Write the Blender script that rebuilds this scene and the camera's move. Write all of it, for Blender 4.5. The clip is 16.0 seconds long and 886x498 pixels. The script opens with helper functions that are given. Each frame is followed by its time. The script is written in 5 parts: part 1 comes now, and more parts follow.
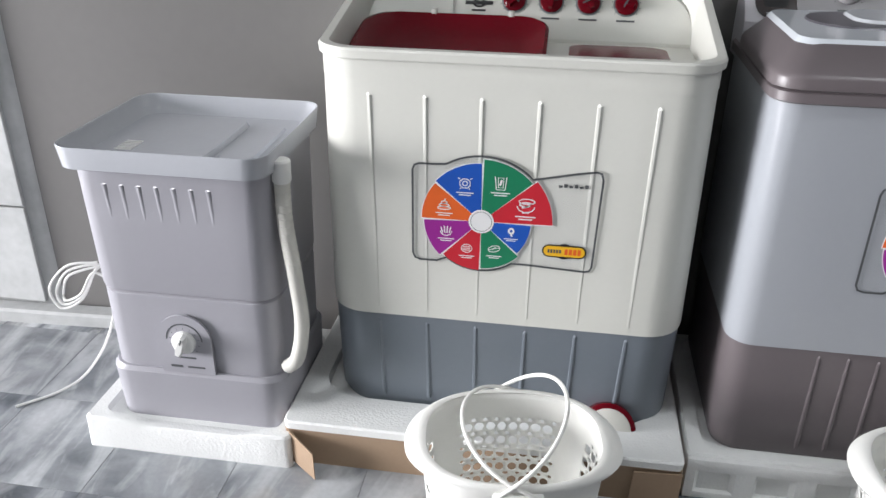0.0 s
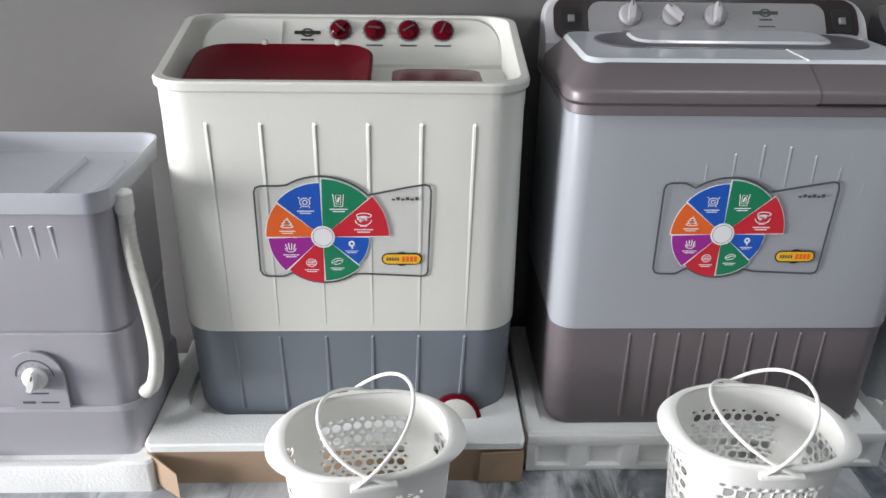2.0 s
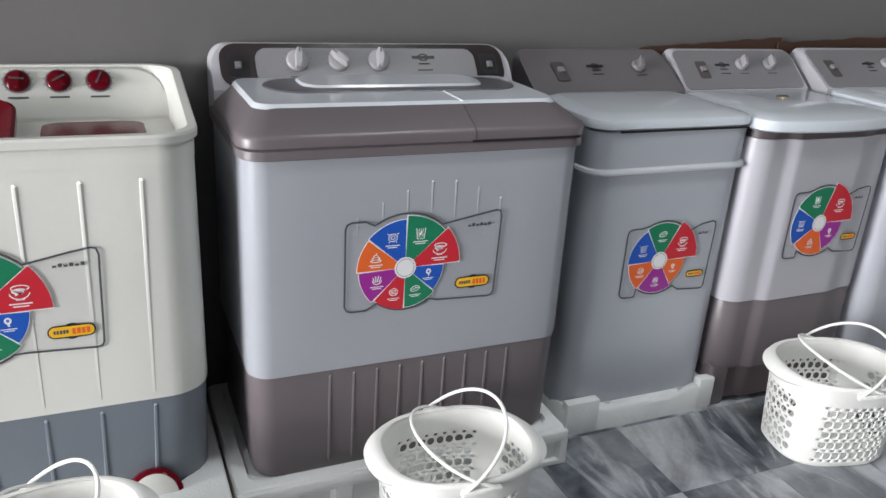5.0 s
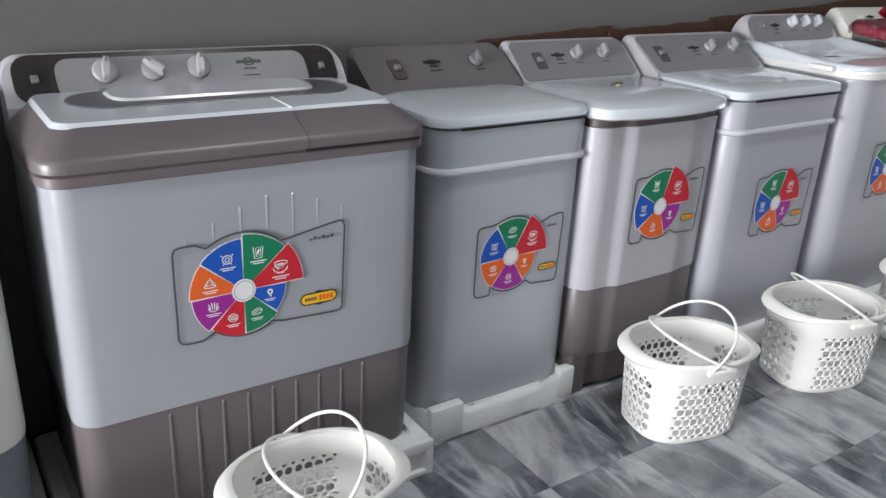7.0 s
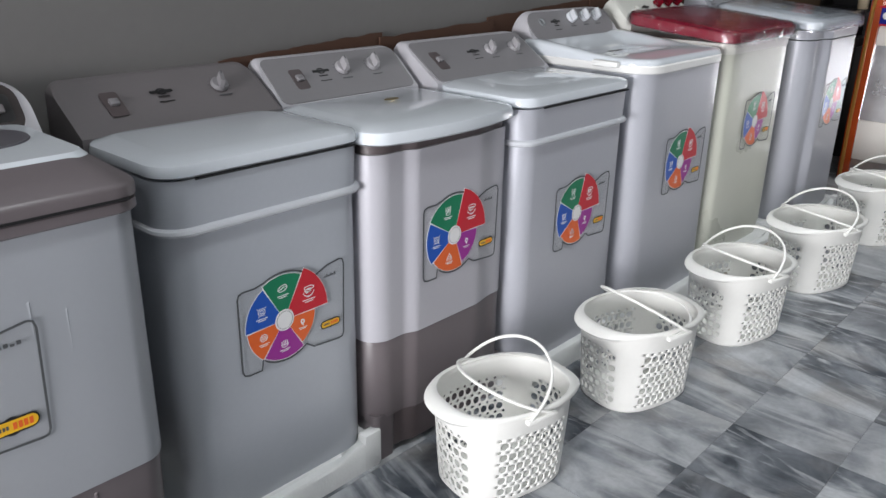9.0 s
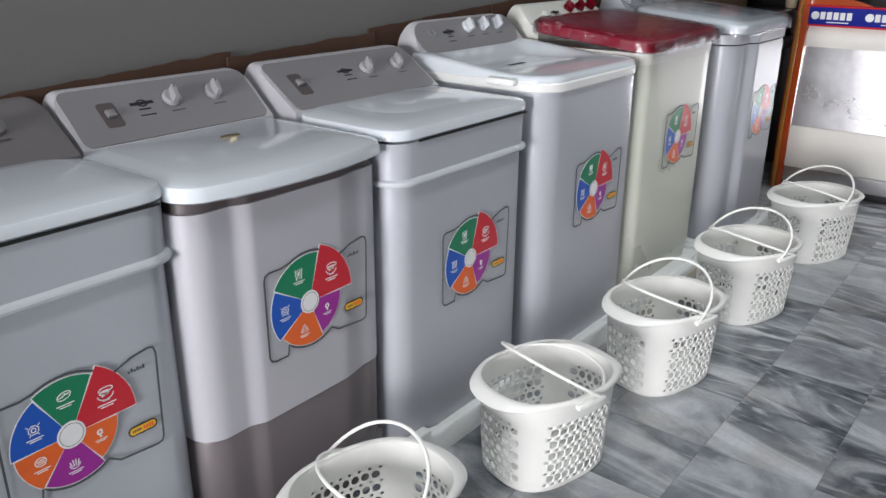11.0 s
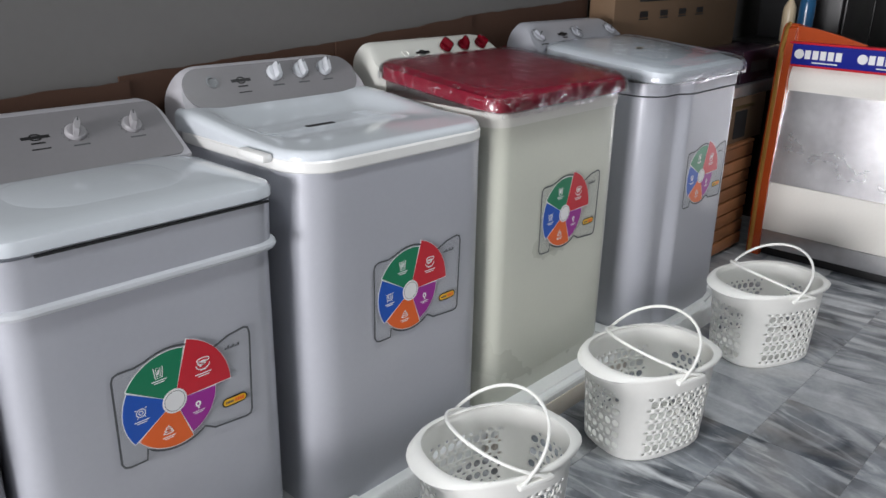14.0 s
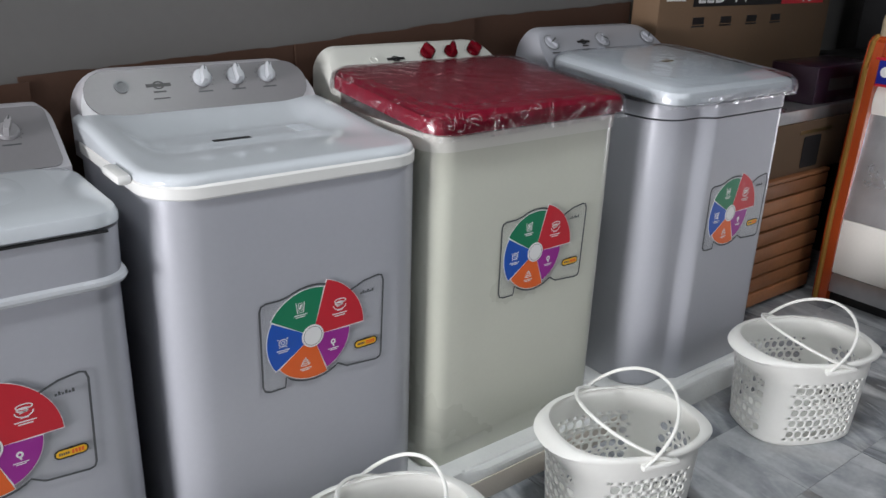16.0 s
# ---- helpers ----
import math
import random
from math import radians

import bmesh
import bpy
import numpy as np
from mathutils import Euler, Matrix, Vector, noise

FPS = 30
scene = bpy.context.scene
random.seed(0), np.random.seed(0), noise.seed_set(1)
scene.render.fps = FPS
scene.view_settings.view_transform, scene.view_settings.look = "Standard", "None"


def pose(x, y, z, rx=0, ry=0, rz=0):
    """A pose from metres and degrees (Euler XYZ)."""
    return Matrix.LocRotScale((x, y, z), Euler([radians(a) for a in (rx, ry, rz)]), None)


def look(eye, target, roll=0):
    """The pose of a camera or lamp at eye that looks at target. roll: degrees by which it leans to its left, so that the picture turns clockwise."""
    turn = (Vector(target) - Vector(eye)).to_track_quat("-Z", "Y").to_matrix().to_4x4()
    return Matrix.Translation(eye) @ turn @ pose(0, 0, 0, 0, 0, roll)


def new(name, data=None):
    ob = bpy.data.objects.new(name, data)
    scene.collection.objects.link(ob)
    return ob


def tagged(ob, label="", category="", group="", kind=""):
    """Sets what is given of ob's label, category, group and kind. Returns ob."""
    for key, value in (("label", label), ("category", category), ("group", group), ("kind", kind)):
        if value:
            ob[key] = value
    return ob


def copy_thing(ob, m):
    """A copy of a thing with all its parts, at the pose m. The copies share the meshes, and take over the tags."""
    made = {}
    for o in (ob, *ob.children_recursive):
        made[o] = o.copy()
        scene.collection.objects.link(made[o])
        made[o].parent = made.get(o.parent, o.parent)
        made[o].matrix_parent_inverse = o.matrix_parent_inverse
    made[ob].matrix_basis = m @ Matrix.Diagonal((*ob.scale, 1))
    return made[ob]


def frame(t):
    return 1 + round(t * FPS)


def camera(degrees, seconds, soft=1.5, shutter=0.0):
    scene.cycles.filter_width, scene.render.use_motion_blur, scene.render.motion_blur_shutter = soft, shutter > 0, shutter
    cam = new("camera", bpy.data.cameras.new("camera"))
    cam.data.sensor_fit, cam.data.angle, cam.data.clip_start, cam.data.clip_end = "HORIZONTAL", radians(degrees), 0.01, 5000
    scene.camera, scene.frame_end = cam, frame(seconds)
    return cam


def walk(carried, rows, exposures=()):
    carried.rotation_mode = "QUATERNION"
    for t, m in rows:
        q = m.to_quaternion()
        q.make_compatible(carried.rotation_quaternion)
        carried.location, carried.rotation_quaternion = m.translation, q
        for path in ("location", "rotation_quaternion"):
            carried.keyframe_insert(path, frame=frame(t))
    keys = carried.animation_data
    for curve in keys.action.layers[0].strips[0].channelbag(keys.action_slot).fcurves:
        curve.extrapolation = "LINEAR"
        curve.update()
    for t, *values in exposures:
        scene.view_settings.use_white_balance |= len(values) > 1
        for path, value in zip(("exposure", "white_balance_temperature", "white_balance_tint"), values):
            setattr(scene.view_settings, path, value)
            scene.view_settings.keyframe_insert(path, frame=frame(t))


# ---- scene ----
cam = camera(57.7, 16.0)

PATH = [
    (0, (0.167, -0.008, 1.264), (-0.124, 1.94, 0.284), 0.7),
    (0.5, (0.177, -0.046, 1.28), (0.003, 1.909, 0.285), 0.7),
    (1, (0.188, -0.088, 1.299), (0.106, 1.874, 0.308), 0.7),
    (1.5, (0.216, -0.123, 1.312), (0.189, 1.851, 0.342), 0.7),
    (2, (0.221, -0.129, 1.316), (0.301, 1.859, 0.376), 1.0),
    (2.5, (0.238, -0.136, 1.321), (0.46, 1.862, 0.431), 1.6),
    (3, (0.26, -0.135, 1.333), (0.621, 1.851, 0.461), 2.1),
    (3.5, (0.265, -0.13, 1.323), (0.763, 1.834, 0.466), 2.5),
    (4, (0.273, -0.129, 1.321), (0.887, 1.81, 0.48), 3.0),
    (4.2, (0.275, -0.128, 1.324), (0.934, 1.796, 0.487), 3.1),
    (6.3, (0.322, -0.09, 1.316), (1.379, 1.677, 0.542), 3.6),
    (6.5, (0.338, -0.083, 1.331), (1.418, 1.664, 0.542), 3.4),
    (7, (0.364, -0.051, 1.328), (1.525, 1.636, 0.52), 2.9),
    (7.5, (0.446, -0.006, 1.324), (1.668, 1.63, 0.507), 2.2),
    (8, (0.522, 0.043, 1.329), (1.833, 1.609, 0.51), 1.6),
    (8.5, (0.606, 0.094, 1.319), (2.031, 1.566, 0.519), 1.2),
    (9, (0.699, 0.161, 1.313), (2.222, 1.541, 0.53), 1.0),
    (9.2, (0.726, 0.197, 1.316), (2.283, 1.541, 0.535), 0.9),
    (11.3, (1.255, 0.285, 1.316), (2.867, 1.56, 0.529), 0.4),
    (11.5, (1.335, 0.296, 1.321), (2.939, 1.574, 0.526), 0.5),
    (12, (1.47, 0.323, 1.331), (3.066, 1.608, 0.531), 0.7),
    (12.5, (1.607, 0.244, 1.341), (3.163, 1.576, 0.537), 0.9),
    (13, (1.74, 0.141, 1.354), (3.265, 1.51, 0.553), 0.9),
    (13.5, (1.912, 0.131, 1.344), (3.436, 1.509, 0.558), 1.3),
    (14, (2.103, 0.153, 1.357), (3.62, 1.554, 0.6), 1.1),
    (14.5, (2.262, 0.106, 1.359), (3.699, 1.596, 0.617), 1.3),
    (15, (2.394, 0.042, 1.371), (3.749, 1.609, 0.631), 1.5),
    (15.5, (2.514, 0.032, 1.361), (3.814, 1.64, 0.613), 1.7),
    (16, (2.648, 0.07, 1.367), (3.92, 1.689, 0.59), 1.9),
]
walk(cam, [(t, look(eye, target, roll)) for t, eye, target, roll in PATH])

# ---- world and light ----
world = bpy.data.worlds.new("world")
scene.world = world
world.use_nodes = True
world.node_tree.nodes["Background"].inputs[0].default_value = (0.8, 0.88, 1.0, 1)
world.node_tree.nodes["Background"].inputs[1].default_value = 0.02


def lamp(name, at, target, w, h, watts, colour, spread=180):
    data = bpy.data.lights.new(name, "AREA")
    data.shape, data.size, data.size_y, data.energy, data.color = "RECTANGLE", w, h, watts, colour
    data.spread = radians(spread)
    ob = new(name, data)
    ob.matrix_world = look(at, target)
    return ob


COOL = (0.93, 0.97, 1.0)
# recessed ceiling panels over the aisle and further back in the shop
for lx, ly, watts in ((1.5, 0.8, 9), (3.7, 0.8, 12), (-0.9, 0.5, 7), (5.9, 0.1, 6)):
    lamp("ceiling_lamp", (lx, ly, 2.86), (lx, ly + 0.1, 0), 0.3, 0.3, watts, COOL, 120)
for lx, watts in ((1.5, 6), (3.6, 5), (6.0, 15)):
    lamp("rear_ceiling_lamp", (lx, -1.9, 2.86), (lx + 0.1, -0.6, 0.0), 0.6, 0.6, watts * 0.7, COOL, 130)
# bright shop front to the side of the row
lamp("shop_front_light", (-6.9, -0.6, 1.20), (2.0, 1.2, 0.5), 3.2, 2.2, 1130, (0.98, 0.97, 1.0))


# ---- materials ----
def material(name, colour, rough=0.4, metal=0.0, spec=0.5, vary=0.06, scale=6.0, fine=90.0, bump=0.05, coat=0.0, per_object=0.0, alpha=1.0):
    m = bpy.data.materials.new(name)
    m.use_nodes = True
    t = m.node_tree
    n, l = t.nodes, t.links
    b = n["Principled BSDF"]
    b.inputs["Metallic"].default_value = metal
    b.inputs["Specular IOR Level"].default_value = spec
    b.inputs["Coat Weight"].default_value = coat
    b.inputs["Coat Roughness"].default_value = 0.12
    co = n.new("ShaderNodeTexCoord")
    big, small = n.new("ShaderNodeTexNoise"), n.new("ShaderNodeTexNoise")
    for tex, s in ((big, scale), (small, fine)):
        tex.inputs["Scale"].default_value = s
        tex.inputs["Detail"].default_value = 4
        l.new(co.outputs["Object"], tex.inputs["Vector"])
    ramp = n.new("ShaderNodeValToRGB")
    c = Vector(colour)
    ramp.color_ramp.elements[0].position, ramp.color_ramp.elements[1].position = 0.3, 0.7
    ramp.color_ramp.elements[0].color = (*(c * (1 - vary)), 1)
    ramp.color_ramp.elements[1].color = (*[min(0.95, v * (1 + vary * 0.7)) for v in c], 1)
    mix = n.new("ShaderNodeMix")
    mix.data_type = "FLOAT"
    mix.inputs[0].default_value = 0.3
    l.new(big.outputs[0], mix.inputs[2])
    l.new(small.outputs[0], mix.inputs[3])
    l.new(mix.outputs[0], ramp.inputs[0])
    out = ramp.outputs[0]
    if per_object:
        info = n.new("ShaderNodeObjectInfo")
        hsv = n.new("ShaderNodeHueSaturation")
        mr = n.new("ShaderNodeMapRange")
        mr.inputs[3].default_value, mr.inputs[4].default_value = 1 - per_object, 1 + per_object
        l.new(info.outputs["Random"], mr.inputs[0])
        l.new(mr.outputs[0], hsv.inputs["Value"])
        l.new(out, hsv.inputs["Color"])
        out = hsv.outputs[0]
    l.new(out, b.inputs["Base Color"])
    rr = n.new("ShaderNodeMapRange")
    rr.inputs[3].default_value, rr.inputs[4].default_value = max(0.03, rough * 0.8), min(1, rough * 1.25)
    l.new(big.outputs[0], rr.inputs[0])
    l.new(rr.outputs[0], b.inputs["Roughness"])
    if bump:
        bp = n.new("ShaderNodeBump")
        bp.inputs["Strength"].default_value = bump
        bp.inputs["Distance"].default_value = 0.002
        l.new(small.outputs[0], bp.inputs["Height"])
        l.new(bp.outputs[0], b.inputs["Normal"])
    if alpha < 1:
        b.inputs["Alpha"].default_value = alpha
    return m


def foam_material():
    m = material("styrofoam", (0.80, 0.81, 0.80), 0.75, vary=0.05, scale=9, bump=0)
    n, l = m.node_tree.nodes, m.node_tree.links
    co, v, bp = n.new("ShaderNodeTexCoord"), n.new("ShaderNodeTexVoronoi"), n.new("ShaderNodeBump")
    v.inputs["Scale"].default_value = 170
    bp.inputs["Strength"].default_value, bp.inputs["Distance"].default_value = 0.35, 0.002
    l.new(co.outputs["Object"], v.inputs["Vector"])
    l.new(v.outputs["Distance"], bp.inputs["Height"])
    l.new(bp.outputs[0], n["Principled BSDF"].inputs["Normal"])
    return m


def tile_material():
    """Grey marble-look glazed tile: some tiles dark with pale streaks, some cloudy, some pale and nearly plain."""
    m = bpy.data.materials.new("marble_tile")
    m.use_nodes = True
    n, l = m.node_tree.nodes, m.node_tree.links
    b = n["Principled BSDF"]

    def math_node(op, a, c, clamp=False):
        k = n.new("ShaderNodeMath")
        k.operation, k.use_clamp = op, clamp
        for i, v in enumerate((a, c)):
            if isinstance(v, (int, float)):
                k.inputs[i].default_value = v
            else:
                l.new(v, k.inputs[i])
        return k.outputs[0]

    def ramp(fac, stops):
        k = n.new("ShaderNodeValToRGB")
        e = k.color_ramp.elements
        while len(e) < len(stops):
            e.new(0.5)
        for q, (p, c) in zip(e, stops):
            q.position, q.color = p, (*c, 1)
        l.new(fac, k.inputs[0])
        return k.outputs[0]

    def blend(fac, a, c):
        k = n.new("ShaderNodeMix")
        k.data_type = "RGBA"
        l.new(fac, k.inputs[0])
        for sock, v in ((6, a), (7, c)):
            if isinstance(v, tuple):
                k.inputs[sock].default_value = (*v, 1)
            else:
                l.new(v, k.inputs[sock])
        return k.outputs[2]

    def noise_tex(vec, s, d, dist):
        k = n.new("ShaderNodeTexNoise")
        k.inputs["Scale"].default_value, k.inputs["Detail"].default_value, k.inputs["Distortion"].default_value = s, d, dist
        l.new(vec, k.inputs["Vector"])
        return k.outputs[0]

    info, geo = n.new("ShaderNodeObjectInfo"), n.new("ShaderNodeNewGeometry")
    rnd = math_node("FRACT", math_node("ADD", info.outputs["Random"], geo.outputs["Random Per Island"]), 0)
    rnd2 = math_node("FRACT", math_node("MULTIPLY", rnd, 7.37), 0)
    comb, off = n.new("ShaderNodeCombineXYZ"), n.new("ShaderNodeVectorMath")
    for i in range(3):
        l.new(rnd, comb.inputs[i])
    off.operation, off.inputs[1].default_value = "MULTIPLY_ADD", (37, 61, 23)
    l.new(comb.outputs[0], off.inputs[0])
    l.new(geo.outputs["Position"], off.inputs[2])
    turn, stretch = n.new("ShaderNodeVectorRotate"), n.new("ShaderNodeMapping")
    turn.rotation_type = "Z_AXIS"
    l.new(math_node("MULTIPLY", math_node("SUBTRACT", rnd2, 0.4), 0.55), turn.inputs["Angle"])
    l.new(off.outputs[0], turn.inputs["Vector"])
    stretch.inputs["Scale"].default_value = (3.4, 0.85, 1)
    l.new(turn.outputs[0], stretch.inputs["Vector"])
    cloud = noise_tex(off.outputs[0], 6.0, 8, 0.7)
    vein = noise_tex(stretch.outputs[0], 1.7, 9, 1.6)
    thin = noise_tex(stretch.outputs[0], 3.6, 8, 2.2)
    fine = noise_tex(off.outputs[0], 70, 3, 0)
    dark = ramp(cloud, ((0.36, (0.046, 0.056, 0.070)), (0.66, (0.250, 0.270, 0.296))))
    light = ramp(cloud, ((0.32, (0.215, 0.231, 0.252)), (0.66, (0.450, 0.465, 0.480))))
    kind = ramp(rnd, ((0.50, (0, 0, 0)), (0.90, (1, 1, 1))))
    body = blend(kind, dark, light)
    streak = math_node("MAXIMUM", ramp(vein, ((0.50, (0, 0, 0)), (0.66, (0.95, 0.95, 0.95)))), ramp(thin, ((0.54, (0, 0, 0)), (0.70, (0.7, 0.7, 0.7)))))
    shown = math_node("MULTIPLY", streak, math_node("SUBTRACT", 1.0, math_node("MULTIPLY", rnd, 0.6)))
    body = blend(shown, body, (0.62, 0.64, 0.66))
    warm = ramp(noise_tex(off.outputs[0], 3.4, 5, 0.5), ((0.52, (0, 0, 0)), (0.72, (0.6, 0.6, 0.6))))
    body = blend(math_node("MULTIPLY", warm, rnd2), body, (0.37, 0.33, 0.285))
    grain = ramp(fine, ((0.3, (0.93, 0.93, 0.93)), (0.7, (1.05, 1.05, 1.05))))
    tint = n.new("ShaderNodeMix")
    tint.data_type, tint.blend_type = "RGBA", "MULTIPLY"
    tint.inputs[0].default_value = 1
    l.new(body, tint.inputs[6])
    l.new(grain, tint.inputs[7])
    l.new(tint.outputs[2], b.inputs["Base Color"])
    rr = n.new("ShaderNodeMapRange")
    b.inputs["Specular IOR Level"].default_value = 0.38
    rr.inputs[3].default_value, rr.inputs[4].default_value = 0.24, 0.46
    l.new(cloud, rr.inputs[0])
    l.new(rr.outputs[0], b.inputs["Roughness"])
    bp = n.new("ShaderNodeBump")
    bp.inputs["Strength"].default_value, bp.inputs["Distance"].default_value = 0.06, 0.002
    l.new(fine, bp.inputs["Height"])
    l.new(bp.outputs[0], b.inputs["Normal"])
    return m


def film_material(name, tint, alpha, wrinkle=0.6, fold_glint=0.0):
    """Clear crinkled plastic film."""
    m = bpy.data.materials.new(name)
    m.use_nodes = True
    n, l = m.node_tree.nodes, m.node_tree.links
    n.remove(n["Principled BSDF"])
    clear, gloss, mix, fres = n.new("ShaderNodeBsdfTransparent"), n.new("ShaderNodeBsdfGlossy"), n.new("ShaderNodeMixShader"), n.new("ShaderNodeFresnel")
    gloss.inputs["Roughness"].default_value = 0.10
    gloss.inputs["Color"].default_value = (*tint, 1)
    fres.inputs["IOR"].default_value = alpha
    half = n.new("ShaderNodeMath")
    half.operation, half.inputs[1].default_value = "MULTIPLY", 0.75
    l.new(fres.outputs[0], half.inputs[0])
    l.new(half.outputs[0], mix.inputs[0])
    l.new(clear.outputs[0], mix.inputs[1])
    l.new(gloss.outputs[0], mix.inputs[2])
    out = mix.outputs[0]
    if fold_glint:
        # stretched folds turn milky; the white also stands in for glints on them
        pos, fold, dist, ramp = n.new("ShaderNodeTexCoord"), n.new("ShaderNodeTexNoise"), n.new("ShaderNodeMath"), n.new("ShaderNodeMapRange")
        fold.inputs["Scale"].default_value, fold.inputs["Detail"].default_value, fold.inputs["Distortion"].default_value = 20, 2, 0.8
        dist.operation, dist.inputs[1].default_value, dist.inputs[2].default_value = "COMPARE", 0.5, 0.008
        l.new(pos.outputs["Object"], fold.inputs["Vector"])
        l.new(fold.outputs[0], dist.inputs[0])
        ramp.inputs[4].default_value = fold_glint
        l.new(dist.outputs[0], ramp.inputs[0])
        milk_glint, mix2 = n.new("ShaderNodeBsdfDiffuse"), n.new("ShaderNodeMixShader")
        milk_glint.inputs["Color"].default_value = (0.85, 0.85, 0.87, 1)
        l.new(ramp.outputs[0], mix2.inputs[0])
        l.new(out, mix2.inputs[1])
        l.new(milk_glint.outputs[0], mix2.inputs[2])
        out = mix2.outputs[0]
    l.new(out, n["Material Output"].inputs["Surface"])
    co, v, bp = n.new("ShaderNodeTexCoord"), n.new("ShaderNodeTexNoise"), n.new("ShaderNodeBump")
    v.inputs["Scale"].default_value, v.inputs["Detail"].default_value, v.inputs["Distortion"].default_value = 16, 3, 1.5
    bp.inputs["Strength"].default_value, bp.inputs["Distance"].default_value = wrinkle, 0.02
    l.new(co.outputs["Object"], v.inputs["Vector"])
    l.new(v.outputs[0], bp.inputs["Height"])
    l.new(bp.outputs[0], gloss.inputs["Normal"])
    l.new(bp.outputs[0], fres.inputs["Normal"])
    return m


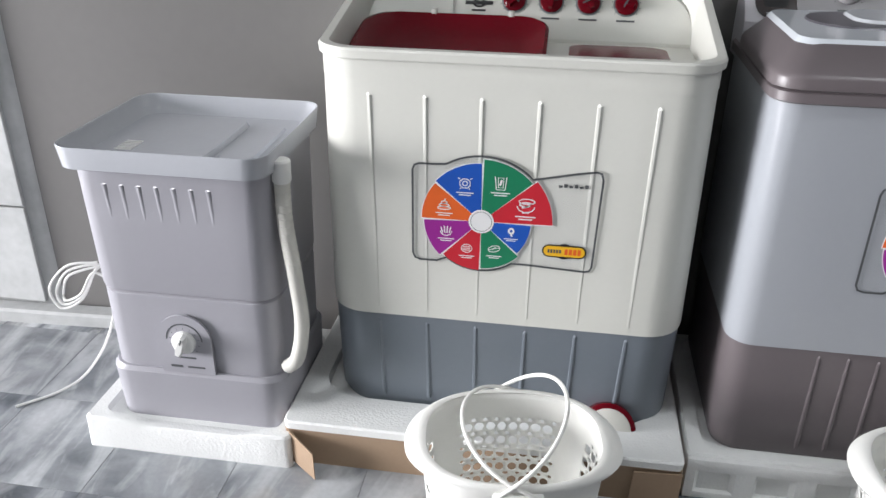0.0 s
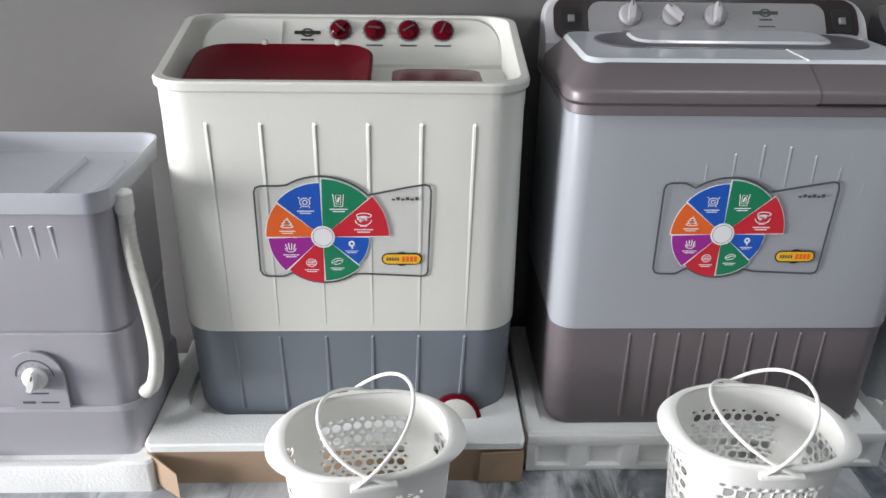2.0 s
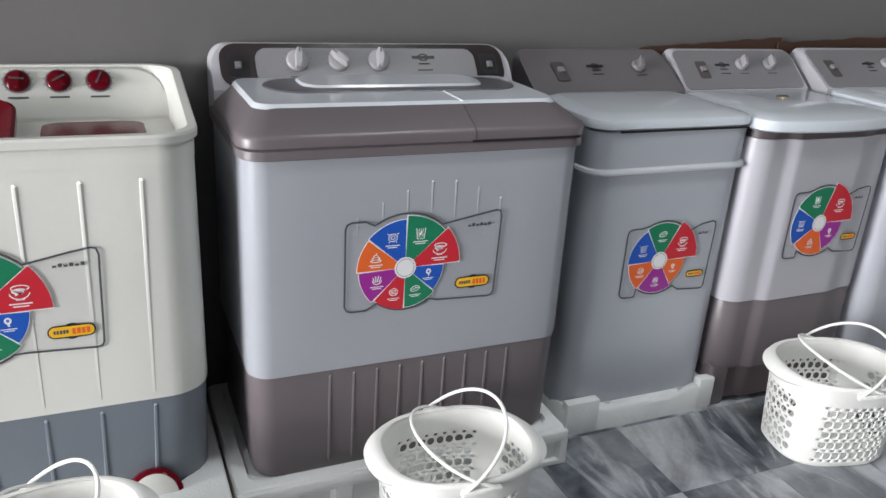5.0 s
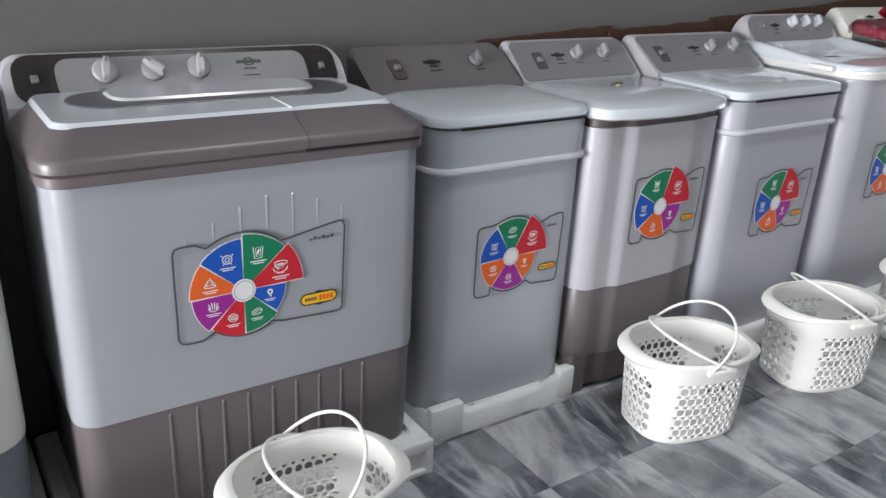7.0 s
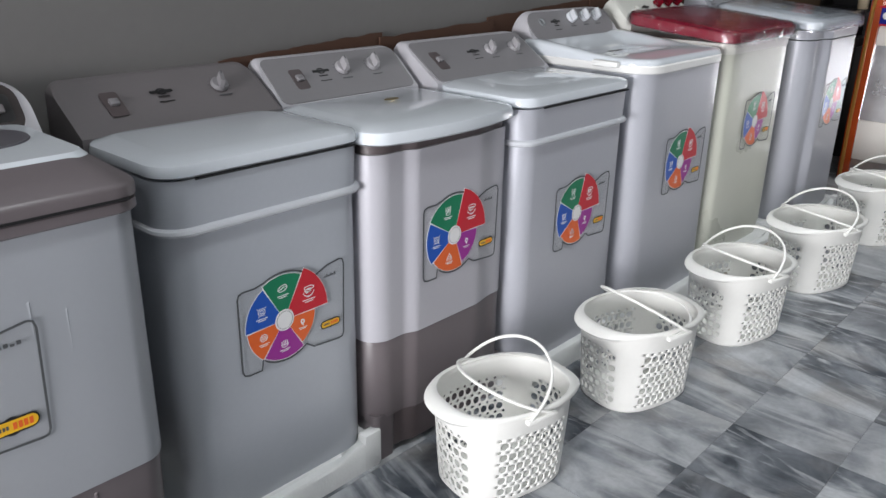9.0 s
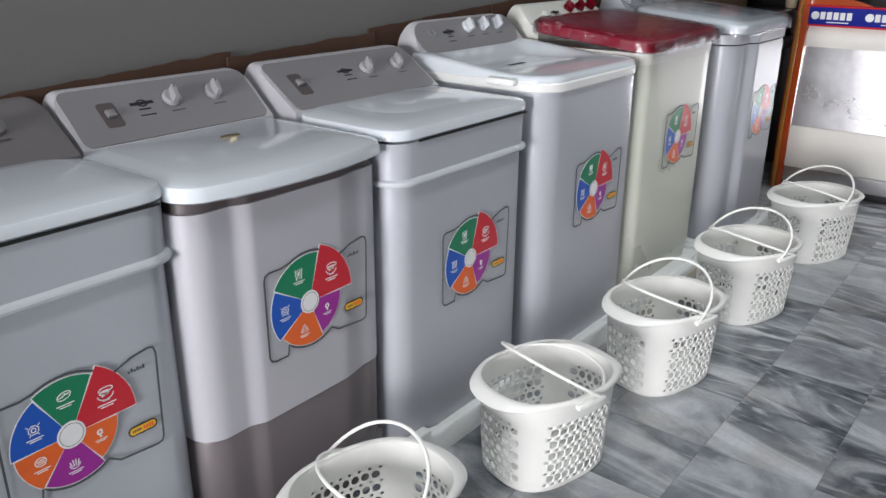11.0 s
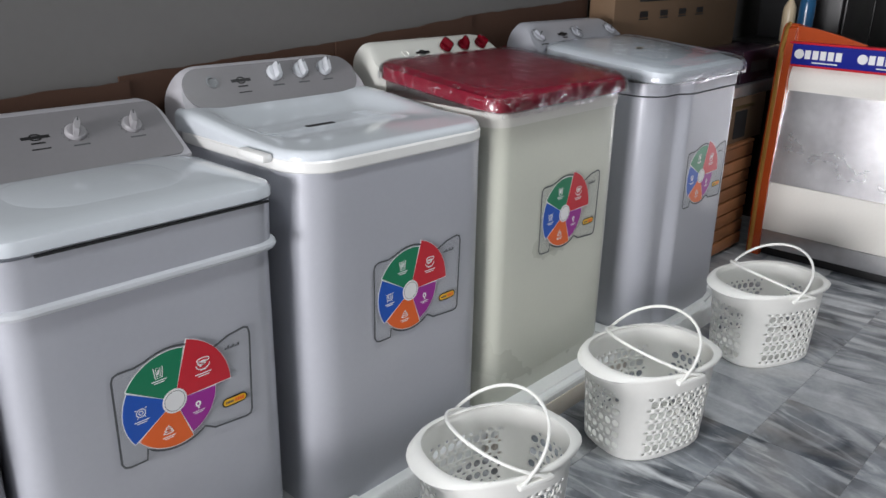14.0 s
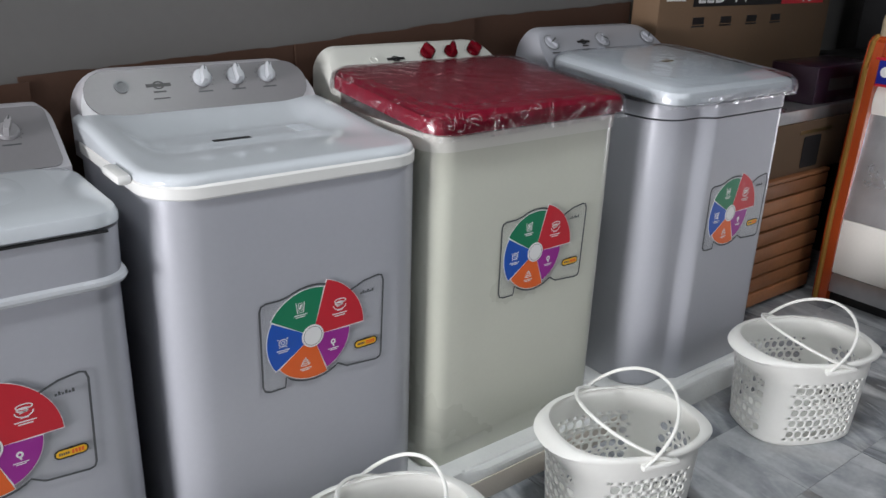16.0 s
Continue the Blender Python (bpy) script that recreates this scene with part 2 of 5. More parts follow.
M = dict(
    wall=material("painted_wall", (0.152, 0.148, 0.144), 0.7, vary=0.07, scale=1.4, fine=35, bump=0.12),
    old_wall=material("old_tiled_wall", (0.44, 0.45, 0.45), 0.6, vary=0.18, scale=5, fine=40, bump=0.3),
    ceiling=material("ceiling_paint", (0.22, 0.22, 0.22), 0.8, vary=0.03, bump=0.05),
    room_wall=material("pale_room_wall", (0.15, 0.147, 0.143), 0.8, vary=0.06, scale=1.5),
    grout=material("grout", (0.22, 0.225, 0.23), 0.85, vary=0.2, scale=20),
    tile=tile_material(),
    foam=foam_material(),
    card=material("brown_cardboard", (0.33, 0.235, 0.16), 0.85, vary=0.10, scale=7, fine=120, bump=0.15),
    card_pale=material("pale_faced_cardboard", (0.60, 0.545, 0.48), 0.8, vary=0.07, scale=6, fine=120, bump=0.12),
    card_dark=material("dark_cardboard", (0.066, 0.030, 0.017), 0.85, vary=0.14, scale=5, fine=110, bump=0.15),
    # brown cardboard darkened to paint in the shade the end cartons stand in
    card_shade=material("shaded_brown_cardboard", (0.155, 0.096, 0.055), 0.85, vary=0.10, scale=5, fine=110, bump=0.12),
    lilac=material("pale_lilac_plastic", (0.36, 0.356, 0.39), 0.36, vary=0.03, scale=4, bump=0.03),
    lilac_rim=material("clear_lilac_plastic", (0.46, 0.475, 0.51), 0.14, vary=0.04, scale=5, bump=0.03),
    cream=material("cream_plastic", (0.69, 0.692, 0.642), 0.3, vary=0.03, scale=3, bump=0.03),
    cream_steel=material("cream_painted_steel", (0.60, 0.61, 0.53), 0.28, vary=0.04, scale=3, bump=0.02, coat=0.3),
    slate=material("slate_grey_plastic", (0.17, 0.195, 0.225), 0.38, vary=0.05, scale=4, bump=0.04),
    taupe=material("taupe_plastic", (0.140, 0.121, 0.127), 0.36, vary=0.05, scale=4, bump=0.04),
    taupe_dark=material("dark_taupe_plastic", (0.09, 0.073, 0.075), 0.4, vary=0.06, scale=4, bump=0.04),
    brown=material("dark_brown_gloss", (0.030, 0.023, 0.023), 0.2, vary=0.1, bump=0.02),
    ice=material("pale_blue_grey_plastic", (0.345, 0.362, 0.39), 0.3, vary=0.03, scale=3, bump=0.03),
    steel=material("grey_painted_steel", (0.45, 0.475, 0.515), 0.34, metal=0.05, vary=0.04, scale=2.5, bump=0.02, coat=0.3),
    steel_b=material("lilac_grey_painted_steel", (0.455, 0.465, 0.51), 0.36, metal=0.12, vary=0.04, scale=2.5, bump=0.02, coat=0.25),
    lid_grey=material("light_grey_lid_plastic", (0.56, 0.58, 0.61), 0.25, vary=0.03, scale=3, bump=0.02, coat=0.2),
    lid_white=material("cool_white_lid_plastic", (0.64, 0.68, 0.72), 0.09, vary=0.03, scale=3, bump=0.02, coat=0.3),
    panel_grey=material("satin_grey_panel", (0.22, 0.213, 0.223), 0.4, vary=0.05, scale=5, bump=0.03),
    silver=material("silver_lilac_metallic", (0.45, 0.444, 0.48), 0.38, metal=0.06, vary=0.03, scale=3, bump=0.02, coat=0.12),
    # taupe panel plastic set darker, with the shade on it painted in
    panel_taupe_shaded=material("shaded_taupe_panel", (0.165, 0.152, 0.157), 0.4, vary=0.05, scale=5, bump=0.03),
    panel_lilac=material("pale_panel_plastic", (0.48, 0.472, 0.50), 0.32, vary=0.03, scale=5, bump=0.03),
    knob_silver=material("silver_grey_knob_plastic", (0.36, 0.35, 0.365), 0.3, vary=0.04, scale=9, bump=0.02),
    white=material("white_plastic", (0.80, 0.80, 0.78), 0.35, vary=0.02, bump=0.02),
    basket=material("white_basket_plastic", (0.83, 0.83, 0.795), 0.4, vary=0.035, scale=12, bump=0.03),
    red=material("deep_red_gloss", (0.125, 0.003, 0.009), 0.08, vary=0.15, scale=5, bump=0.02, spec=0.22),
    red_lid=material("raspberry_lid", (0.24, 0.006, 0.027), 0.2, vary=0.12, scale=5, bump=0.02),
    maroon=material("maroon_plastic", (0.12, 0.018, 0.024), 0.25, spec=0.25, vary=0.12, scale=5, bump=0.02),
    black=material("black_plastic", (0.012, 0.012, 0.013), 0.4, vary=0.2, bump=0.03),
    # near-black stands in for the shade inside slots, holes and lid gaps
    void=material("slot_shade", (0.006, 0.006, 0.007), 0.7, vary=0.1, bump=0),
    print_grey=material("grey_print", (0.075, 0.080, 0.085), 0.5, vary=0.1, bump=0),
    print_soft=material("soft_grey_print", (0.20, 0.21, 0.22), 0.5, vary=0.1, bump=0),
    frost=material("sticker_backing", (0.60, 0.615, 0.63), 0.22, vary=0.02, bump=0, alpha=0.07),
    s_red=material("sticker_red", (0.56, 0.020, 0.035), 0.3, vary=0.04, bump=0),
    s_green=material("sticker_green", (0.010, 0.20, 0.095), 0.3, vary=0.04, bump=0),
    s_blue=material("sticker_blue", (0.012, 0.090, 0.46), 0.3, vary=0.04, bump=0),
    s_orange=material("sticker_orange", (0.76, 0.130, 0.022), 0.3, vary=0.04, bump=0),
    s_purple=material("sticker_purple", (0.32, 0.022, 0.28), 0.3, vary=0.04, bump=0),
    s_white=material("sticker_white", (0.80, 0.80, 0.80), 0.3, vary=0.02, bump=0),
    s_yellow=material("badge_yellow", (0.82, 0.46, 0.020), 0.3, vary=0.04, bump=0),
    gold=material("gold_emblem", (0.30, 0.23, 0.11), 0.3, metal=0.8, vary=0.1, bump=0),
    hose=material("ivory_hose", (0.66, 0.65, 0.60), 0.45, vary=0.05, bump=0.05),
    wood=material("reddish_wood", (0.33, 0.140, 0.060), 0.45, vary=0.25, scale=7, fine=60, bump=0.2, per_object=0.2),
    orange=material("glossy_orange_panel", (0.42, 0.066, 0.014), 0.2, vary=0.12, scale=3, bump=0.02, coat=0.4),
    brass=material("gold_edge_trim", (0.55, 0.30, 0.07), 0.3, metal=0.6, vary=0.1, bump=0.02),
    stainless=material("wrapped_stainless_steel", (0.56, 0.56, 0.57), 0.28, metal=0.75, vary=0.2, scale=5, fine=30, bump=0.25),
    counter_white=material("warm_white_enamel", (0.82, 0.80, 0.75), 0.35, vary=0.04, scale=3, bump=0.03),
    sign_blue=material("sign_blue", (0.012, 0.022, 0.27), 0.3, vary=0.05, bump=0),
    recess=material("grey_violet_plastic", (0.105, 0.100, 0.115), 0.35, vary=0.05, bump=0.03),
    purple_card=material("dark_purple_print", (0.07, 0.025, 0.06), 0.4, vary=0.2, scale=9, bump=0.05),
    film=film_material("clear_wrap", (0.95, 0.96, 1.0), 1.65, 0.45, 0.05),
    film_creased=film_material("creased_glint_wrap", (0.95, 0.96, 1.0), 1.9, 0.6, 0.26),
    film_flat=film_material("taut_wrap", (0.95, 0.96, 1.0), 1.3, 0.12),
    bottle=material("blue_bottle_plastic", (0.02, 0.10, 0.22), 0.2, vary=0.1, bump=0),
    bottle_cream=material("cream_bottle_plastic", (0.62, 0.52, 0.36), 0.35, vary=0.06, bump=0),
)


# ---- mesh helpers ----
def finish(name, bm, mat, sharp=32):
    bmesh.ops.recalc_face_normals(bm, faces=bm.faces)
    me = bpy.data.meshes.new(name)
    bm.to_mesh(me)
    bm.free()
    me.materials.append(mat)
    me.shade_smooth()
    me.set_sharp_from_angle(angle=radians(sharp))
    return me


def part(name, bm, mat, parent=None, label="", sharp=32):
    ob = new(name, finish(name, bm, mat, sharp))
    if parent:
        ob.parent = parent
    if label:
        tagged(ob, label)
    return ob


def thing(name, m, label, category, group=""):
    ob = new(name)
    ob.empty_display_size = 0.1
    ob.matrix_world = m
    return tagged(ob, label, category, group)


def rring(x0, x1, y0, y1, r, z, seg=6, bow=0.0, k=8):
    """A rounded rectangle, counter-clockwise from above; bow pushes the middle of the front out."""
    r = min(r, (x1 - x0) / 2 - 1e-4, (y1 - y0) / 2 - 1e-4)
    pts = []
    for cx, cy, a0 in ((x1 - r, y0 + r, -90), (x1 - r, y1 - r, 0), (x0 + r, y1 - r, 90), (x0 + r, y0 + r, 180)):
        for i in range(seg + 1):
            a = radians(a0 + 90 * i / seg)
            pts.append([cx + r * math.cos(a), cy + r * math.sin(a), z])
    # k steps along the front edge
    a, b = pts[-1], pts[0]
    for i in range(1, k):
        f = i / k
        pts.append([a[0] + (b[0] - a[0]) * f, a[1], z])
    if bow:
        for p in pts:
            if p[1] < y0 + r:
                u = (p[0] - x0) / (x1 - x0) * 2 - 1
                p[1] -= bow * max(0, 1 - u * u)
    return [Vector(p) for p in pts]


def loft(rings, low=True, high=True, bm=None):
    bm = bm or bmesh.new()
    rows = [[bm.verts.new(p) for p in ring] for ring in rings]
    n = len(rows[0])
    for a, b in zip(rows, rows[1:]):
        for i in range(n):
            bm.faces.new((a[i], a[(i + 1) % n], b[(i + 1) % n], b[i]))
    if low:
        bm.faces.new(rows[0][::-1])
    if high:
        bm.faces.new(rows[-1])
    return bm


def box(x0, x1, y0, y1, z0, z1, bevel=0.0, bm=None, seg=2):
    bm = bm or bmesh.new()
    v = [bm.verts.new((x, y, z)) for x in (x0, x1) for y in (y0, y1) for z in (z0, z1)]
    fs = [bm.faces.new([v[i] for i in q]) for q in ((0, 1, 3, 2), (4, 6, 7, 5), (0, 4, 5, 1), (2, 3, 7, 6), (0, 2, 6, 4), (1, 5, 7, 3))]
    if bevel:
        es = list({e for f in fs for e in f.edges})
        bmesh.ops.bevel(bm, geom=es, offset=bevel, segments=seg, profile=0.5, affect="EDGES")
    return bm


def tube(points, r, seg=8, bm=None, closed=False, ends=True):
    """A round bar along points."""
    bm = bm or bmesh.new()
    pts = [Vector(p) for p in points]
    rings, n = [], len(pts)
    up = Vector((0.13, 0.21, 0.97))
    for i, p in enumerate(pts):
        d = (pts[(i + 1) % n] - pts[i - 1]) if closed or 0 < i < n - 1 else (pts[min(i + 1, n - 1)] - pts[max(i - 1, 0)])
        d.normalize()
        s = d.cross(up).normalized()
        u = s.cross(d)
        rr = r(i / (n - 1)) if callable(r) else r
        rings.append([bm.verts.new(p + (s * math.cos(2 * math.pi * k / seg) + u * math.sin(2 * math.pi * k / seg)) * rr) for k in range(seg)])
    pairs = list(zip(rings, rings[1:])) + ([(rings[-1], rings[0])] if closed else [])
    for a, b in pairs:
        for k in range(seg):
            bm.faces.new((a[k], a[(k + 1) % seg], b[(k + 1) % seg], b[k]))
    if ends and not closed:
        bm.faces.new(rings[0][::-1])
        bm.faces.new(rings[-1])
    return bm


def smooth_path(points, k=8):
    """Catmull-Rom through points."""
    p = [Vector(q) for q in points]
    p = [p[0] * 2 - p[1]] + p + [p[-1] * 2 - p[-2]]
    out = []
    for i in range(1, len(p) - 2):
        for j in range(k):
            t = j / k
            out.append(0.5 * (2 * p[i] + (p[i + 1] - p[i - 1]) * t + (2 * p[i - 1] - 5 * p[i] + 4 * p[i + 1] - p[i + 2]) * t * t
                              + (3 * p[i] - p[i - 1] - 3 * p[i + 1] + p[i + 2]) * t ** 3))
    return out + [p[-2]]


def turned(profile, seg=24, bm=None, axis=None):
    """A lathe round z: profile of (radius, z); axis places it."""
    bm = bm or bmesh.new()
    axis = axis or Matrix.Identity(4)
    rings = [[axis @ Vector((r * math.cos(2 * math.pi * k / seg), r * math.sin(2 * math.pi * k / seg), z)) for k in range(seg)] for r, z in profile]
    return loft(rings, bm=bm)


def slab(outline, d, m, bm=None):
    """A flat outline (2D) of thickness d, placed by m (its z is the thickness)."""
    bm = bm or bmesh.new()
    return loft([[m @ Vector((x, y, z)) for x, y in outline] for z in (0, d)], bm=bm)


def ribbon(points, w, d, m, bm=None, closed=True):
    """A flat line of width w along 2D points."""
    bm = bm or bmesh.new()
    n = len(points)
    inner, outer = [], []
    for i, p in enumerate(points):
        a, b = Vector(points[i - 1]), Vector(points[(i + 1) % n])
        if not closed and i == 0:
            a = Vector(p)
        if not closed and i == n - 1:
            b = Vector(p)
        t = (b - a).normalized()
        s = Vector((-t.y, t.x)) * w / 2
        inner.append(Vector(p) + s)
        outer.append(Vector(p) - s)
    for i in range(n if closed else n - 1):
        j = (i + 1) % n
        q = [inner[i], inner[j], outer[j], outer[i]]
        lo = [bm.verts.new(m @ Vector((*c, 0))) for c in q]
        hi = [bm.verts.new(m @ Vector((*c, d))) for c in q]
        bm.faces.new(hi)
        for k in range(4):
            bm.faces.new((lo[k], lo[(k + 1) % 4], hi[(k + 1) % 4], hi[k]))
    return bm


def face_frame(origin, x_axis, up):
    """A frame on a surface: x along it, y up it, z out of it."""
    x, y = Vector(x_axis).normalized(), Vector(up).normalized()
    z = x.cross(y)
    m = Matrix((x, y, z)).transposed().to_4x4()
    return Matrix.Translation(origin) @ m


def text_mesh(name, words, size, mat, parent, m, label=""):
    cu = bpy.data.curves.new(name, "FONT")
    cu.body, cu.size, cu.extrude, cu.align_x, cu.align_y = words, size, 0.0004, "CENTER", "CENTER"
    tmp = new(name, cu)
    me = bpy.data.meshes.new_from_object(tmp.evaluated_get(bpy.context.evaluated_depsgraph_get()))
    bpy.data.objects.remove(tmp)
    bpy.data.curves.remove(cu)
    me.materials.clear()
    me.materials.append(mat)
    ob = new(name, me)
    ob.parent = parent
    ob.matrix_local = m
    if label:
        tagged(ob, label)
    return ob


# ---- the room ----
def wall_y(x):
    return 1.93 + 0.045 * x


ROOM = (-7.2, 8.2, -4.6, 2.9)  # x from, x to, y from, height


def room():
    x0, x1, y0, h = ROOM
    bm = bmesh.new()
    ring = [(x0, wall_y(x0)), (x1, wall_y(x1)), (x1, wall_y(x1) + 0.15), (x0, wall_y(x0) + 0.15)]
    loft([[Vector((x, y, z)) for x, y in ring] for z in (0, h)], bm=bm)
    tagged(part("wall_north", bm, M["wall"]), "grey-blue painted shop wall behind the row of machines", "wall", kind="structure")
    tagged(part("wall_south", box(x0, x1, y0 - 0.15, y0, 0, h), M["room_wall"]), "plain pale shop wall", "wall", kind="structure")
    tagged(part("wall_west", box(x0 - 0.15, x0, y0 - 0.15, 2.0, 0, h), M["room_wall"]), "plain pale shop wall", "wall", kind="structure")
    tagged(part("wall_east", box(x1, x1 + 0.15, y0 - 0.15, 2.5, 0, h), M["room_wall"]), "plain pale shop wall", "wall", kind="structure")
    tagged(part("ceiling", box(x0 - 0.15, x1 + 0.15, y0 - 0.15, 2.5, h, h + 0.1), M["ceiling"]), "plain white ceiling", "ceiling", kind="structure")
    floor = part("floor", box(x0 - 0.15, x1 + 0.15, y0 - 0.15, 2.5, -0.1, -0.0012), M["grout"])
    tagged(floor, "glossy grey marble-look tiled shop floor", "floor", kind="structure")
    # older tiled wall, laid bare beside the painted part, with a rough skirting
    bare = part("old_wall", loft([[Vector((x, y, z)) for x, y in ((x0, wall_y(x0) - 0.012), (-1.27, wall_y(-1.27) - 0.012), (-1.25, wall_y(-1.25)), (x0, wall_y(x0)))] for z in (0.0, h)]), M["old_wall"])
    tagged(bare, "old pale tiled wall with chipped plaster edge", "wall", kind="structure")
    for i in range(4):
        for k in range(5):
            tx = -1.285 - 0.3 * (i + 1)
            z = 0.055 + 0.305 * k
            y = wall_y(tx + 0.15) - 0.021
            part("tile", box(tx, tx + 0.294, y, y + 0.012, z, z + 0.299, 0.002, seg=1), M["old_wall"], bare)
    bm = loft([rring(-3.9, -0.88, 0, 0.05, 0.008, 0.0), rring(-3.9, -0.88, 0, 0.05, 0.008, 0.034), rring(-3.895, -0.885, 0.006, 0.05, 0.006, 0.042)])
    for v in bm.verts:
        v.co.y += wall_y(v.co.x) - 0.06 + 0.005 * noise.noise(v.co * 6)
        v.co.z += 0.003 * noise.noise(v.co * 11) if v.co.z > 0.01 else 0
    tagged(part("skirting", bm, M["old_wall"]), "rough pale cement skirting at the wall's foot", "skirting", kind="structure")
    return floor


FLOOR = room()


# ---- stickers, knobs, panels ----
def sector(a0, a1, r0, r1):
    n = max(4, int((a1 - a0) / 6))
    arc = [(r1 * math.cos(radians(a0 + (a1 - a0) * i / n)), r1 * math.sin(radians(a0 + (a1 - a0) * i / n))) for i in range(n + 1)]
    back = [(r0 * math.cos(radians(a1 - (a1 - a0) * i / n)), r0 * math.sin(radians(a1 - (a1 - a0) * i / n))) for i in range(n + 1)]
    return arc + back


EIGHT = [(1, 41, 0.129, "s_red"), (42, 89, 0.120, "s_green"), (91, 139, 0.112, "s_blue"), (141, 180, 0.110, "s_orange"),
         (182, 224, 0.106, "s_purple"), (226, 269, 0.100, "s_red"), (271, 317, 0.096, "s_green"), (319, 359, 0.090, "s_blue")]
SIX = [(1, 61, 0.125, "s_red"), (63, 119, 0.110, "s_green"), (121, 181, 0.104, "s_blue"), (183, 231, 0.100, "s_orange"),
       (233, 301, 0.096, "s_purple"), (303, 359, 0.086, "s_orange")]
FIVE = [(1, 73, 0.126, "s_red"), (75, 149, 0.110, "s_green"), (151, 214, 0.106, "s_blue"), (216, 289, 0.098, "s_orange"), (291, 359, 0.090, "s_purple")]


def pictogram(cx, cy, s, kind, m, bm):
    """A small white line drawing with bars of writing under it."""
    def line(points, w=0.13, closed=False):
        ribbon([(cx + s * x, cy + s * y) for x, y in points], s * w, 0.0004, m, bm, closed=closed)

    def oval(x, y, rx, ry, w=0.13, a0=0.0, a1=2 * math.pi, tilt=0.0):
        whole = a1 - a0 > 6.2
        angles = np.linspace(a0, a1, 19)[:-1] if whole else np.linspace(a0, a1, 12)
        c, d = math.cos(tilt), math.sin(tilt)
        line([(x + rx * math.cos(a) * c - ry * math.sin(a) * d, y + rx * math.cos(a) * d + ry * math.sin(a) * c) for a in angles], w, whole)

    if kind == "swirl":
        oval(0.1, 0.75, 0.95, 0.34)
        oval(0.0, 0.35, 0.75, 0.26, 0.2, 0.4, 5.2)
        oval(0.0, 0.1, 1.05, 0.75, 0.13, math.pi, 2 * math.pi)
        line([(-0.5, -0.1), (0.5, 0.25)], 0.2)
        line([(-0.45, -0.72), (0.45, -0.72)], 0.16)
    elif kind == "machine":
        line([(-0.75, 1.0), (-0.55, -0.8), (0.55, -0.8), (0.75, 1.0)])
        line([(-0.36, 0.85), (-0.30, -0.5), (0.30, -0.5), (0.36, 0.85)], 0.1, True)
        line([(-0.12, -0.2), (0.12, 0.55)], 0.28)
    elif kind == "gear":
        line([(0.78 * math.cos(a), 0.15 + 0.72 * math.sin(a)) for a in np.linspace(math.pi / 8, math.pi * 17 / 8, 9)[:-1]], 0.14, True)
        oval(0.0, 0.15, 0.34, 0.34)
        for sx in (-1, 1):
            line([(sx * 0.7, 0.75), (sx * 1.0, 0.95)])
            line([(sx * 0.55, -0.5), (sx * 0.7, -0.75)])
    elif kind == "drum":
        for y, r in ((-0.45, 0.95), (0.0, 0.72), (0.42, 0.42)):
            oval(0.0, y, r, 0.22, 0.14)
        line([(0.0, 0.6), (0.15, 1.0)], 0.16)
    elif kind == "tub":
        oval(0.0, 0.0, 0.85, 0.75, 0.14, math.pi, 2 * math.pi)
        for k in (-0.62, -0.22, 0.18, 0.58):
            line([(k * 0.8, -0.35), (k * 1.25, 0.95 - abs(k) * 0.5)], 0.17)
    elif kind == "disc":
        oval(0.0, 0.1, 0.85, 0.72)
        for y in (-0.2, 0.1, 0.4):
            line([(-0.6, y), (0.6, y)], 0.12)
    elif kind == "leaf":
        oval(0.0, 0.1, 1.0, 0.55, 0.13, tilt=0.25)
        line([(-0.8, -0.1), (0.0, 0.2), (0.85, 0.3)], 0.12)
        line([(-0.3, -0.15), (0.2, 0.45)], 0.12)
    else:
        oval(0.0, 0.3, 0.42, 0.46, 0.34)
        line([(-0.05, -0.2), (0.15, -0.75)], 0.34)
    for k, w in ((0, 1.25), (1, 0.85)):
        line([(-w, -1.25 - 0.34 * k), (w, -1.25 - 0.34 * k)], 0.15)


ICONS = {8: ("swirl", "machine", "gear", "drum", "tub", "disc", "leaf", "bulb"), 6: ("swirl", "leaf", "gear", "disc", "tub", "bulb"), 5: ("swirl", "machine", "gear", "drum", "bulb")}


